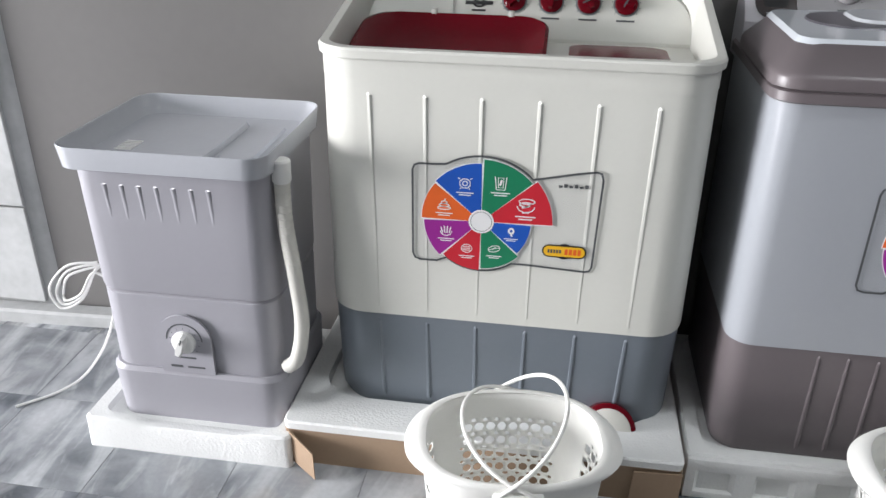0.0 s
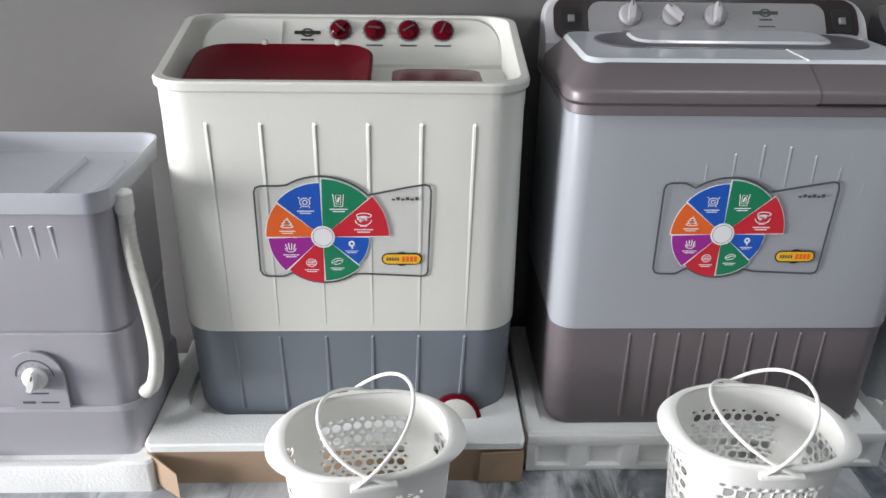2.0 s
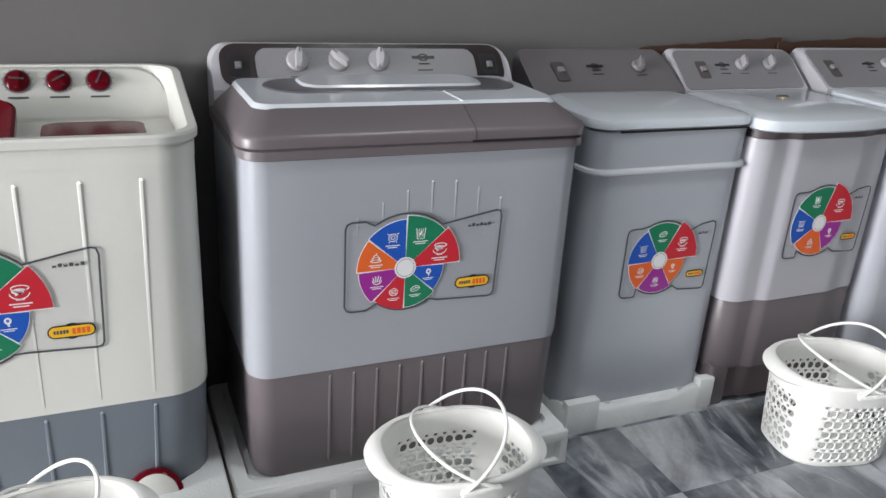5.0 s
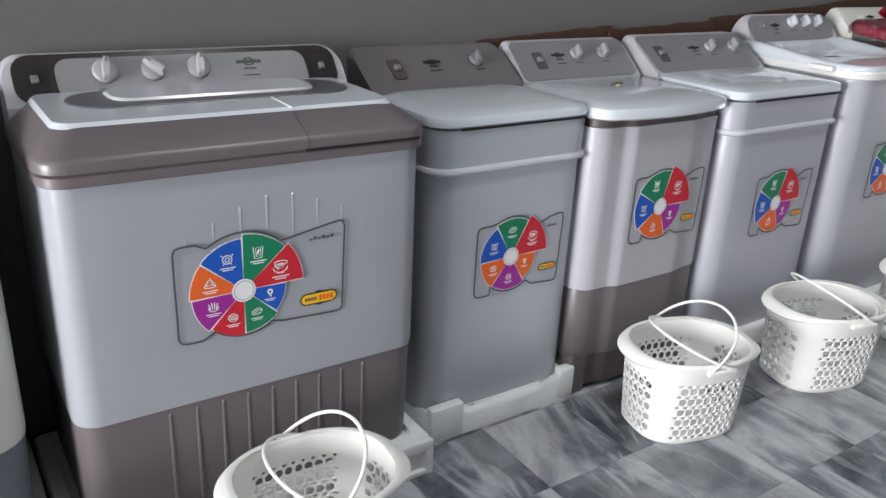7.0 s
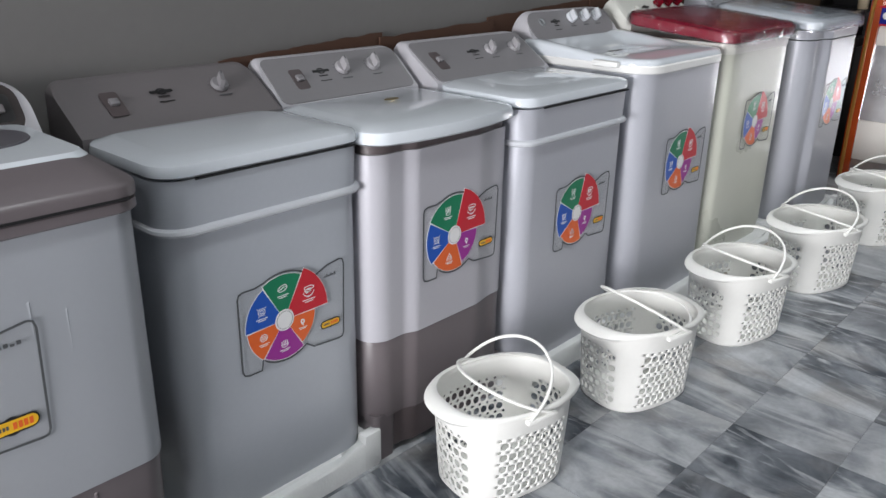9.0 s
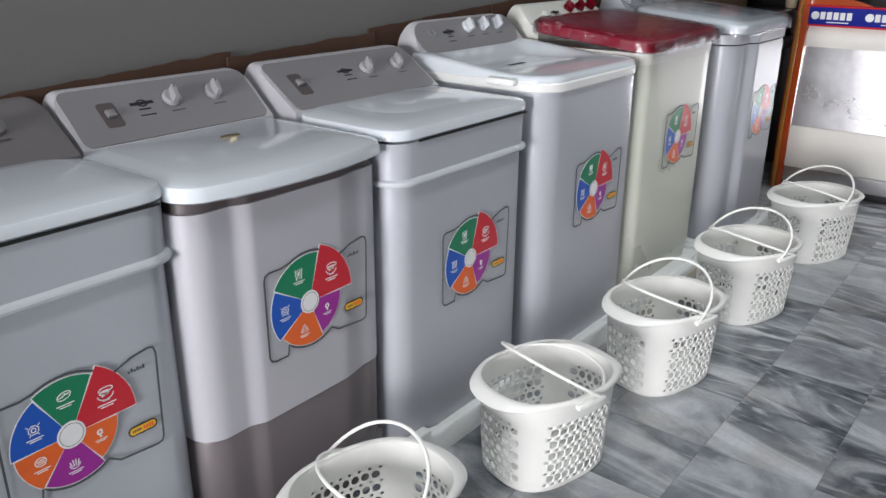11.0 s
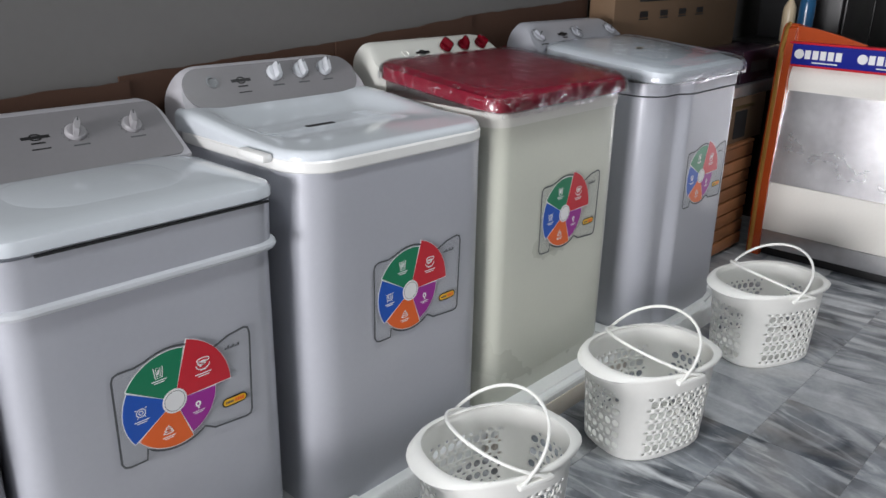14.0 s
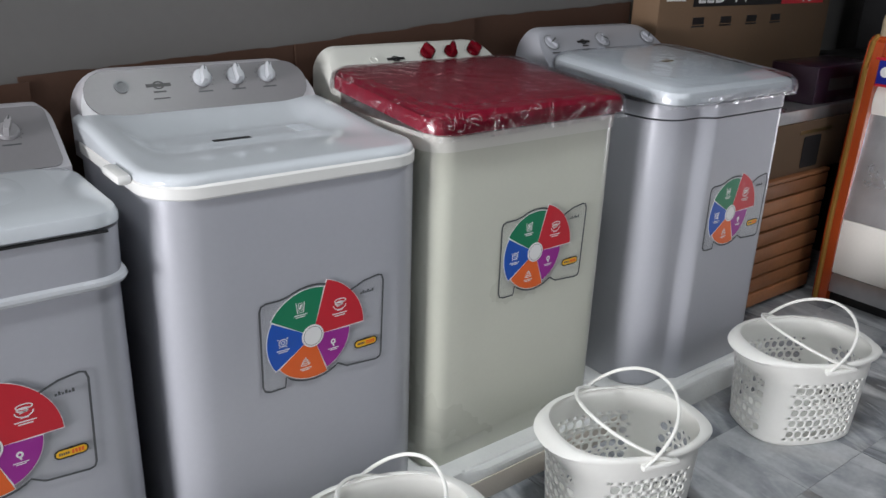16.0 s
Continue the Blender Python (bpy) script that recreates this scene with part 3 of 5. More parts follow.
def sticker(parent, x, y, z, sectors, s=1.0, wide=True, grow=1.0):
    """The round coloured feature label with its grey outline, yellow badge and small writing."""
    m = face_frame((x, y, z), (1, 0, 0), (0, 0, 1)) @ Matrix.Scale(s, 4)
    sectors = [(b0, b1, r * grow, c) for b0, b1, r, c in sectors]
    top, low = sectors[1][2] + 0.006, sectors[-2][2] + 0.005
    if wide:
        L, R, T, B = -0.142, 0.236, 0.118, -0.097
    else:
        L, R, T, B = -0.118, 0.178, 0.099, -0.103
    a1, a2 = math.acos(max(-1, (L + 0.055) / top)), math.asin(min(0.99, (T - 0.02) / top))
    pts = [(L, B + 0.014), (L, T - 0.014), (L + 0.004, T - 0.004), (L + 0.014, T), (L + 0.045, T)]
    pts += [(top * math.cos(a), top * math.sin(a)) for a in np.linspace(a1 - 0.12, a2, 14)]
    pts += [(R - 0.05, T - 0.002), (R - 0.014, T + 0.004), (R - 0.004, T + 0.001), (R, T - 0.012), (R - 0.006, B + 0.012), (R - 0.010, B + 0.003), (R - 0.02, B)]
    pts += [(low * 0.8, B + 0.006)] + [(low * math.cos(a), low * math.sin(a)) for a in np.linspace(-0.95, -2.25, 12)]
    pts += [(L + 0.05, B), (L + 0.016, B), (L + 0.005, B + 0.004)]
    base = part("sticker", slab(pts, 0.0003, m), M["frost"], parent, "clear label with a coloured feature wheel", sharp=60)
    part("outline", ribbon(pts, 0.0042, 0.0007, m), M["print_grey"], base, "thin dark grey outline")
    for i, (b0, b1, r, c) in enumerate(sectors):
        part("sector", slab(sector(b0, b1, 0.022, r), 0.0009, m), M[c], base)
    lift = m @ Matrix.Translation((0, 0, 0.001))
    for i, (b0, b1, r, c) in enumerate(sectors):
        a = radians((b0 + b1) / 2)
        bm = bmesh.new()
        pictogram(r * 0.66 * math.cos(a), r * 0.66 * math.sin(a) + 0.004, 0.115 * r, ICONS[len(sectors)][i], lift, bm)
        part("pictogram", bm, M["s_white"], base)
    backing = [p for b0, b1, r, c in sectors for p in [((r + 0.0015) * math.cos(a), (r + 0.0015) * math.sin(a)) for a in np.linspace(radians(b0 - 0.9), radians(b1 + 0.9), 9)]]
    part("wheel_backing", slab(backing, 0.0006, m), M["s_white"], base)
    part("centre_disc", slab([(0.026 * math.cos(a), 0.026 * math.sin(a)) for a in np.linspace(0, 2 * math.pi, 33)[:-1]], 0.0014, m), M["s_white"], base, "plain white centre disc")
    bx, by, bw = (0.172, -0.054, 0.042) if wide else (0.132, -0.053, 0.027)

    def lozenge(w, h):
        return [(bx + w - h + h * math.cos(a), by + h * math.sin(a)) for a in np.linspace(-1.57, 1.57, 9)] + [(bx - w + h + h * math.cos(a), by + h * math.sin(a)) for a in np.linspace(1.57, 4.71, 9)]

    part("badge_edge", slab(lozenge(bw + 0.003, bw * 0.27 + 0.003), 0.0008, m), M["black"], base)
    part("badge_hub", slab([(bx + bw * 0.42 * math.cos(a), by + bw * 0.42 * math.sin(a)) for a in np.linspace(0, 2 * math.pi, 17)[:-1]], 0.0010, m), M["black"], base)
    part("badge", slab(lozenge(bw, bw * 0.27), 0.0013, m), M["s_yellow"], base, "yellow lozenge badge")
    bm = bmesh.new()
    for k in range(4):
        ribbon([(bx + bw * (0.02 + 0.21 * k), by), (bx + bw * (0.17 + 0.21 * k), by)], bw * 0.30, 0.0017, m, bm, closed=False)
    part("badge_bar", bm, M["s_orange"], base)
    bm = bmesh.new()
    for k in range(5):
        ribbon([(bx - bw * (0.80 - 0.14 * k), by), (bx - bw * (0.71 - 0.14 * k), by)], bw * 0.18, 0.0017, m, bm, closed=False)
    part("badge_print", bm, M["print_grey"], base)
    part("disc_ring", ribbon([(0.0215 * math.cos(a), 0.0215 * math.sin(a)) for a in np.linspace(0, 2 * math.pi, 33)[:-1]], 0.0012, 0.0017, m), M["print_soft"], base)
    bm = bmesh.new()
    x0, x1 = R - 0.085 * (1 if wide else 0.7), R - 0.024
    for k in range(6):
        f = k / 6
        ribbon([(x0 + (x1 - x0) * f, T - 0.030 + 0.002 * (k % 2)), (x0 + (x1 - x0) * (f + 0.12), T - 0.030 + 0.002 * (k % 2))], 0.0075 if k % 2 else 0.0045, 0.0006, m, bm, closed=False)
    part("small_print", bm, M["print_grey"], base)
    return base


def knob(parent, m, r, mat, style="fin", turn=20, marks=True, high=0.02):
    """A control knob on the frame m; fin: a skirt with a grip bar across it."""
    rot = m @ pose(0, 0, 0, 0, 0, turn)
    bm = turned([(r, 0), (r * 1.0, high * 0.3), (r * 0.93, high * 0.42), (r * 0.86, high * 0.46)], 24, axis=rot)
    if style == "dial":
        loft([[rot @ Vector((x * q, y * q, z)) for x, y in ((-r * 0.2, -r * 0.8), (r * 0.2, -r * 0.8), (r * 0.26, 0), (r * 0.2, r * 0.8), (-r * 0.2, r * 0.8), (-r * 0.26, 0))] for q, z in ((1, high * 0.4), (0.9, high * 1.2))], bm=bm)
        part("dial_ring", turned([(r * 1.14, 0.0), (r * 1.14, 0.0012), (r * 0.98, 0.0012)], 28, axis=m), M["print_soft"], parent)
    elif style == "fin":
        outline = [(-r * 0.22, -r * 0.92), (r * 0.22, -r * 0.92), (r * 0.30, -r * 0.4), (r * 0.30, r * 0.5), (r * 0.16, r * 0.97), (-r * 0.16, r * 0.97), (-r * 0.30, r * 0.5), (-r * 0.30, -r * 0.4)]
        loft([[rot @ Vector((x * q, y * q, z)) for x, y in outline] for q, z in ((1, high * 0.4), (1, high * 1.0), (0.82, high * 1.25))], bm=bm)
    else:
        turned([(r * 0.86, high * 0.4), (r * 0.80, high * 1.1), (r * 0.70, high * 1.3)], 20, bm, rot)
    k = part("knob", bm, mat, parent)
    bm = bmesh.new()
    if style == "fin":
        ribbon([(0, r * 0.4), (0, r * 0.9)], r * 0.12, 0.0006, rot @ Matrix.Translation((0, 0, high * 1.25)), bm, closed=False)
    else:
        ribbon([(-r * 0.6, 0), (r * 0.6, 0)], r * 0.16, 0.0006, rot @ Matrix.Translation((0, 0, high * 1.3)), bm, closed=False)
    part("pointer", bm, M["print_grey"], k)
    if marks:
        bm = bmesh.new()
        for a in range(-130, 131, 26):
            c, s = math.sin(radians(a)), math.cos(radians(a))
            ribbon([(c * r * 1.18, s * r * 1.18), (c * r * 1.30, s * r * 1.30)], 0.0012, 0.0005, m, bm, closed=False)
        ribbon([(-r * 0.8, -r * 1.55), (r * 0.8, -r * 1.55)], r * 0.16, 0.0005, m, bm, closed=False)
        part("dial_print", bm, M["print_grey"], parent)


def wedge(x0, x1, yf, zf, yb, zt, back, low, r=0.03, bm=None, lead=0.0):
    """A sloping control housing along x: its face runs from (yf, zf) up to (yb, zt); rounded upper corners."""
    rows = []
    steps = 7
    xs = [(x0 + r - r * math.cos(radians(90 * i / steps)), r - r * math.sin(radians(90 * i / steps))) for i in range(steps + 1)]
    xs = xs + [(x1 - (x - x0), d) for x, d in xs[::-1]]
    for x, d in xs:
        f = 1 - d / max(1e-6, (zt - zf))
        ye, ze = yf + (yb - yf) * f, zf + (zt - zf) * f
        rows.append([Vector((x, y, z)) for y, z in ((yf, low), (yf - lead, zf), (ye - 0.004, ze - 0.004), (ye + 0.006, ze), (back - 0.006, ze), (back, ze - 0.006), (back, low))])
    return loft(rows, bm=bm)


def slope_frame(x, yf, zf, yb, zt, f, out=0.0):
    """The frame on a wedge's face at x, f of the way up."""
    up = Vector((0, yb - yf, zt - zf))
    m = face_frame((x, yf + (yb - yf) * f, zf + (zt - zf) * f), (1, 0, 0), up)
    return m @ Matrix.Translation((0, 0, out))


def plate(w, h, r, m, d, seg=5):
    ring = [(p.x, p.y) for p in rring(-w / 2, w / 2, -h / 2, h / 2, r, 0, seg)]
    return slab(ring, d, m)


def maker_mark(parent, m, s=1.0):
    """The maker's emblem as plain shapes: an oval ring with a bar, and a line of small print."""
    s *= 1.2
    bm = bmesh.new()
    ribbon([(0.010 * s * math.cos(a), 0.007 * s * math.sin(a)) for a in np.linspace(0, 2 * math.pi, 17)[:-1]], 0.0032 * s, 0.0005, m, bm)
    ribbon([(-0.024 * s, 0), (0.024 * s, 0)], 0.007 * s, 0.0006, m, bm, closed=False)
    ribbon([(-0.012 * s, -0.014 * s), (0.012 * s, -0.014 * s)], 0.0035 * s, 0.0005, m, bm, closed=False)
    ribbon([(-0.016 * s, -0.028 * s), (0.016 * s, -0.028 * s)], 0.0025 * s, 0.0005, m, bm, closed=False)
    part("emblem_print", bm, M["black"], parent)


def cable(points, r=0.004, k=8):
    return tube(smooth_path(points, k), r, 7)


# ---- packing trays ----
def foam_tray(x0, x1, y0, y1, h, notch=0.0, dents=0, label="white styrofoam packing tray under a washing machine", corner=0.0, floor_z=0.055):
    """A foam tray with a sunk middle; notch lowers the middle of its front edge; dents: hollows in its front."""
    cx = (x0 + x1) / 2
    t = thing("foam_tray", pose(cx, y0, 0), label, "packing tray", "foam trays under the machines")
    a, b, d, w = x0 - cx, x1 - cx, y1 - y0, 0.035
    back = 0.014 if dents else 0.0
    bm = loft([rring(a, b, back, d, 0.012, 0.0), rring(a, b, back, d, 0.016, h - 0.006), rring(a + 0.005, b - 0.005, back + 0.005, d - 0.005, 0.016, h),
               rring(a + w, b - w, back + w - 0.01, d - w, 0.03, h), rring(a + w + 0.004, b - w - 0.004, back + w - 0.006, d - w - 0.004, 0.03, floor_z)])
    if notch:
        for v in bm.verts:
            if v.co.z > h - 0.01 and v.co.y < 0.06 and a + 0.13 < v.co.x < b - 0.10:
                v.co.z -= notch
    def rough(m):
        for v in m.verts:
            v.co += Vector((noise.noise(v.co * 9), noise.noise(v.co * 9 + Vector((5, 0, 0))), 0)) * 0.0016
        return m
    part("tray", rough(bm), M["foam"], t, sharp=40)
    if dents:
        step = (b - a) / dents
        for i in range(dents + 1):
            xc = a + step * i
            lo, hi = max(a, xc - step * 0.24), min(b, xc + step * 0.24)
            lo2, hi2 = max(a, xc - step * 0.16), min(b, xc + step * 0.16)
            part("buttress", rough(loft([[Vector(p) for p in ((lo, 0.015, z), (lo2, 0, z), (hi2, 0, z), (hi, 0.015, z))] for z in (0.002, h - 0.03)])), M["foam"], t, sharp=40)
        part("upper_lip", rough(box(a, b, 0, 0.016, h - 0.034, h - 0.003, 0.004)), M["foam"], t, sharp=40)
        part("lower_lip", rough(box(a, b, 0, 0.016, 0.0, 0.018, 0.004)), M["foam"], t, sharp=40)
    if corner:
        for lo, hi in ((a, a + 0.11), (b - 0.06, b)):
            part("corner_pad", rough(box(lo + 0.002, hi, -0.002, 0.03, 0.004, h + corner, 0.006)), M["foam"], t, sharp=40)
    return t


# ---- the spin dryer ----
def shell(parent, name, rings, mat, label="", low=True, high=True):
    return part(name, loft(rings, low, high), mat, parent, label)


def spin_dryer(x, y, z):
    t = thing("spin_dryer", pose(x, y, z), "pale lilac plastic spin dryer on a foam tray", "spin dryer")
    a, d = 0.205, 0.335
    shell(t, "base", [rring(-a, a, 0, d, 0.05, 0.0), rring(-a - 0.004, a + 0.004, -0.004, d, 0.05, 0.125), rring(-a + 0.002, a - 0.002, 0.002, d - 0.004, 0.05, 0.135)], M["lilac"])
    shell(t, "lower_body", [rring(-a + 0.006, a - 0.006, 0.008, d - 0.008, 0.05, 0.13), rring(-a + 0.004, a - 0.004, 0.006, d - 0.006, 0.05, 0.322), rring(-a + 0.010, a - 0.010, 0.012, d - 0.01, 0.05, 0.328)], M["lilac"])
    shell(t, "upper_body", [rring(-a + 0.004, a - 0.004, 0.006, d - 0.006, 0.05, 0.33), rring(-a + 0.002, a - 0.002, 0.003, d - 0.004, 0.05, 0.34), rring(-a - 0.002, a + 0.002, -0.002, d, 0.045, 0.62)], M["lilac"])
    for i in range(7):
        rx = -0.135 + 0.037 * i
        bm = tube([(rx, 0.020, 0.600), (rx + 0.001, 0.0112, 0.594), (rx + 0.002, 0.0088, 0.580), (rx + 0.004, 0.0100, 0.53), (rx + 0.005, 0.0135, 0.45)], lambda f: 0.0125 * (1 - 0.12 * f), 16)
        part("flute", bm, M["lilac"], t)
    b = 0.221
    lid = shell(t, "drip_tray", [rring(-b + 0.02, b - 0.02, -0.015, d + 0.015, 0.05, 0.612), rring(-b + 0.004, b - 0.004, -0.032, d + 0.026, 0.045, 0.620), rring(-b, b, -0.036, d + 0.03, 0.045, 0.664),
                                 rring(-b + 0.001, b - 0.001, -0.035, d + 0.029, 0.044, 0.666), rring(-b + 0.004, b - 0.004, -0.032, d + 0.026, 0.042, 0.664), rring(-b + 0.011, b - 0.011, -0.024, d + 0.018, 0.04, 0.640), rring(-b + 0.026, b - 0.026, -0.010, d + 0.003, 0.036, 0.626),
                                 rring(-b + 0.05, b - 0.05, 0.05, d - 0.05, 0.03, 0.625)], M["lilac_rim"], "shallow translucent tray top")
    part("inner_lid", loft([rring(-0.15, 0.075, 0.035, 0.29, 0.02, 0.624), rring(-0.146, 0.071, 0.039, 0.286, 0.02, 0.637)]), M["lilac_rim"], lid)
    part("finger_step", loft([rring(0.085, 0.165, 0.05, 0.28, 0.02, 0.624), rring(0.089, 0.161, 0.054, 0.276, 0.02, 0.631)]), M["lilac_rim"], lid)
    for i in range(6):
        part("slot", box(-0.128, -0.092, 0.050 + 0.010 * i, 0.054 + 0.010 * i, 0.637, 0.639), M["white"], lid)
    # timer
    m = face_frame((-0.010, 0.004, 0.209), (1, 0, 0), (0, 0, 1))
    arch = [(-0.062, -0.075), (0.062, -0.075)] + [(0.062 * math.cos(a), 0.012 + 0.062 * math.sin(a)) for a in np.linspace(0, math.pi, 15)]
    plate_ob = part("timer_plate", slab(arch, 0.007, m), M["lilac"], t)
    part("timer_line", ribbon([(x0 * 0.66, y0 * 0.66 + 0.004) for x0, y0 in arch[2:]], 0.003, 0.0006, m @ Matrix.Translation((0, 0, 0.007)), closed=False), M["print_grey"], plate_ob)
    knob(plate_ob, m @ Matrix.Translation((0, 0.008, 0.007)), 0.027, M["white"], "fin", -20, True, 0.024)
    bm = ribbon([(-0.04, -0.058), (-0.012, -0.058)], 0.006, 0.0005, m @ Matrix.Translation((0, 0, 0.0071)), closed=False)
    ribbon([(0.0, -0.058), (0.04, -0.058)], 0.004, 0.0005, m @ Matrix.Translation((0, 0, 0.0071)), bm, closed=False)
    part("small_print", bm, M["print_grey"], plate_ob)
    # drain hose
    pts = smooth_path([(a + 0.020, 0.05, 0.60), (a + 0.024, 0.04, 0.50), (a + 0.038, 0.035, 0.38), (a + 0.046, 0.03, 0.27), (a + 0.034, 0.02, 0.19), (a + 0.006, 0.03, 0.155)], 14)
    hose = part("drain_hose", tube(pts, 0.0165, 12), M["hose"], t, "ivory corrugated drain hose")
    bm = bmesh.new()
    for p in pts[:26:2]:
        turned([(0.0165, -0.0018), (0.0173, 0), (0.0165, 0.0018)], 12, bm, Matrix.Translation(p))
    part("corrugation", bm, M["hose"], hose)
    part("hose_cap", turned([(0.017, -0.005), (0.020, 0.0), (0.020, 0.040), (0.017, 0.044)], 18, axis=pose(a + 0.020, 0.05, 0.595)), M["white"], hose)
    # mains cord
    loops = []
    for k in range(3):
        loops += [(-0.375, 0.28, 0.236 - 0.006 * k), (-0.450, 0.262, 0.228 - 0.014 * k), (-0.510 + 0.014 * k, 0.258 + 0.006 * k, 0.160 - 0.01 * k),
                  (-0.492 + 0.01 * k, 0.262, 0.100 + 0.012 * k), (-0.432, 0.270, 0.128 + 0.008 * k), (-0.390, 0.280, 0.205)]
    loops += [(-0.345, 0.285, 0.15), (-0.365, 0.245, 0.03), (-0.405, 0.185, -0.045), (-0.450, 0.125, -0.0655), (-0.520, 0.05, -0.0655)]
    part("mains_cord", cable(loops, 0.0035), M["white"], t, "coiled white mains cord")
    return t


foam_tray(-0.868, -0.375, 1.338, 1.80, 0.085, notch=0.012, floor_z=0.07)
spin_dryer(-0.603, 1.385, 0.07)


# ---- the cream twin-tub ----
def front_rib(parent, x, z0, z1, mat, r=0.0064, x1=None, sunk=0.0026):
    x1 = x if x1 is None else x1
    pts = [(x, sunk + 0.004, z0), (x, sunk, z0 + 0.014), (x1, sunk, z1 - 0.014), (x1, sunk + 0.004, z1)]
    return part("rib", tube(pts, r, 8), mat, parent)


def cream_twin_tub(x, y, z):
    t = thing("twin_tub_washing_machine", pose(x, y, z), "cream twin-tub washer with slate grey base and red lid", "washing machine")
    a, d = 0.386, 0.44
    seam, rim = 0.246, 0.828
    shell(t, "base", [rring(-a + 0.014, a - 0.014, 0.008, d, 0.085, 0.0), rring(-a + 0.006, a - 0.006, 0.002, d, 0.085, 0.02), rring(-a, a, 0, d, 0.085, seam, bow=0.0)], M["slate"], "slate grey plastic base")
    shell(t, "body", [rring(-a - 0.002, a + 0.002, -0.003, d, 0.085, seam), rring(-a - 0.003, a + 0.003, -0.003, d, 0.085, seam + 0.01), rring(-a, a, -0.001, d, 0.08, rim - 0.058)], M["cream"])
    # rim that rises towards the back, open over the tubs
    def lip(x0, x1, y0, y1, r, zz):
        ring = rring(x0, x1, y0, y1, r, 0, 8)
        for p in ring:
            s = min(1, max(0, (p.y - 0.20) / 0.18))
            p.z = zz + 0.062 * s * s * (3 - 2 * s)
        return ring
    o = a + 0.006
    shell(t, "rim", [rring(-a - 0.001, a + 0.001, -0.002, d + 0.002, 0.080, rim - 0.060, 8), rring(-a - 0.001, a + 0.001, -0.002, d + 0.002, 0.080, rim - 0.024, 8), lip(-o - 0.002, o + 0.002, -0.008, d + 0.008, 0.087, rim - 0.019), lip(-o - 0.003, o + 0.003, -0.009, d + 0.008, 0.087, rim - 0.005), lip(-o, o, -0.006, d + 0.006, 0.085, rim),
                     lip(-o + 0.016, o - 0.016, 0.012, d - 0.010, 0.075, rim), lip(-o + 0.022, o - 0.022, 0.018, d - 0.016, 0.07, rim - 0.008), rring(-o + 0.03, o - 0.03, 0.026, d - 0.03, 0.06, rim - 0.048, 8)], M["cream"])
    for i in range(6):
        rx = -0.262 + 0.1045 * i
        front_rib(t, rx, 0.02, seam - 0.004, M["slate"], 0.0058, x1=rx * 1.03, sunk=0.0038)
        front_rib(t, rx * 1.03, seam + 0.004, 0.752, M["cream"], x1=rx * 1.06)
    # control panel leaning at the back
    yf, zf, yb, zt = 0.345, rim - 0.040, 0.415, rim + 0.058
    panel = part("control_panel", wedge(-0.366, 0.366, yf, zf, yb, zt, 0.430, rim - 0.050, 0.075), M["cream"], t)
    for i in range(4):
        knob(panel, slope_frame(-0.030 + 0.083 * i, yf, zf, yb, zt, 0.72, 0.002), 0.025, M["red"], "dial", 35 * i - 40, True, 0.014)
    maker_mark(panel, slope_frame(-0.110, yf, zf, yb, zt, 0.66, 0.002), 1.1)
    part("filter_box", plate(0.13, 0.075, 0.006, slope_frame(-0.235, yf, zf, yb, zt, 0.58, 0.0), 0.006), M["cream"], panel)
    # wash tub lid and spin lid
    # the wash lid leans up towards the panel
    bm = loft([rring(-0.352, 0.055, 0.040, 0.310, 0.06, 0.0), rring(-0.352, 0.055, 0.040, 0.310, 0.06, 0.020), rring(-0.328, 0.048, 0.047, 0.303, 0.055, 0.024), rring(-0.30, 0.02, 0.07, 0.275, 0.05, 0.012), rring(-0.285, 0.0, 0.10, 0.25, 0.04, 0.004)])
    for v in bm.verts:
        v.co.z += rim - 0.062 + 0.055 * max(0, (v.co.y - 0.04) / 0.27) ** 1.3
    lid = part("wash_lid", bm, M["red"], t, "glossy dark red lid")
    for hx in (-0.2, -0.03):
        part("clip", box(hx - 0.006, hx + 0.006, 0.300, 0.316, rim - 0.0, rim + 0.024, 0.002), M["cream"], lid)
    spin = part("spin_lid", loft([rring(0.10, 0.30, 0.05, 0.25, 0.03, rim - 0.06), rring(0.10, 0.30, 0.05, 0.25, 0.03, rim - 0.030), rring(0.11, 0.29, 0.06, 0.24, 0.03, rim - 0.027)]), M["maroon"], t, "maroon spin tub lid")
    # drain filter disc at the foot
    m = face_frame((0.250, -0.020, 0.008), (1, 0, 0), (0, 0.0, 1)) @ pose(0, 0, 0, -24)
    part("spout_ring", turned([(0.062, 0), (0.062, 0.018), (0.055, 0.022)], 28, axis=m), M["red"], t)
    part("spout_disc", turned([(0.051, 0.015), (0.051, 0.0225), (0.046, 0.0245)], 28, axis=m), M["hose"], t)
    sticker(t, -0.050, -0.0050, 0.487, EIGHT, grow=1.12)
    return t


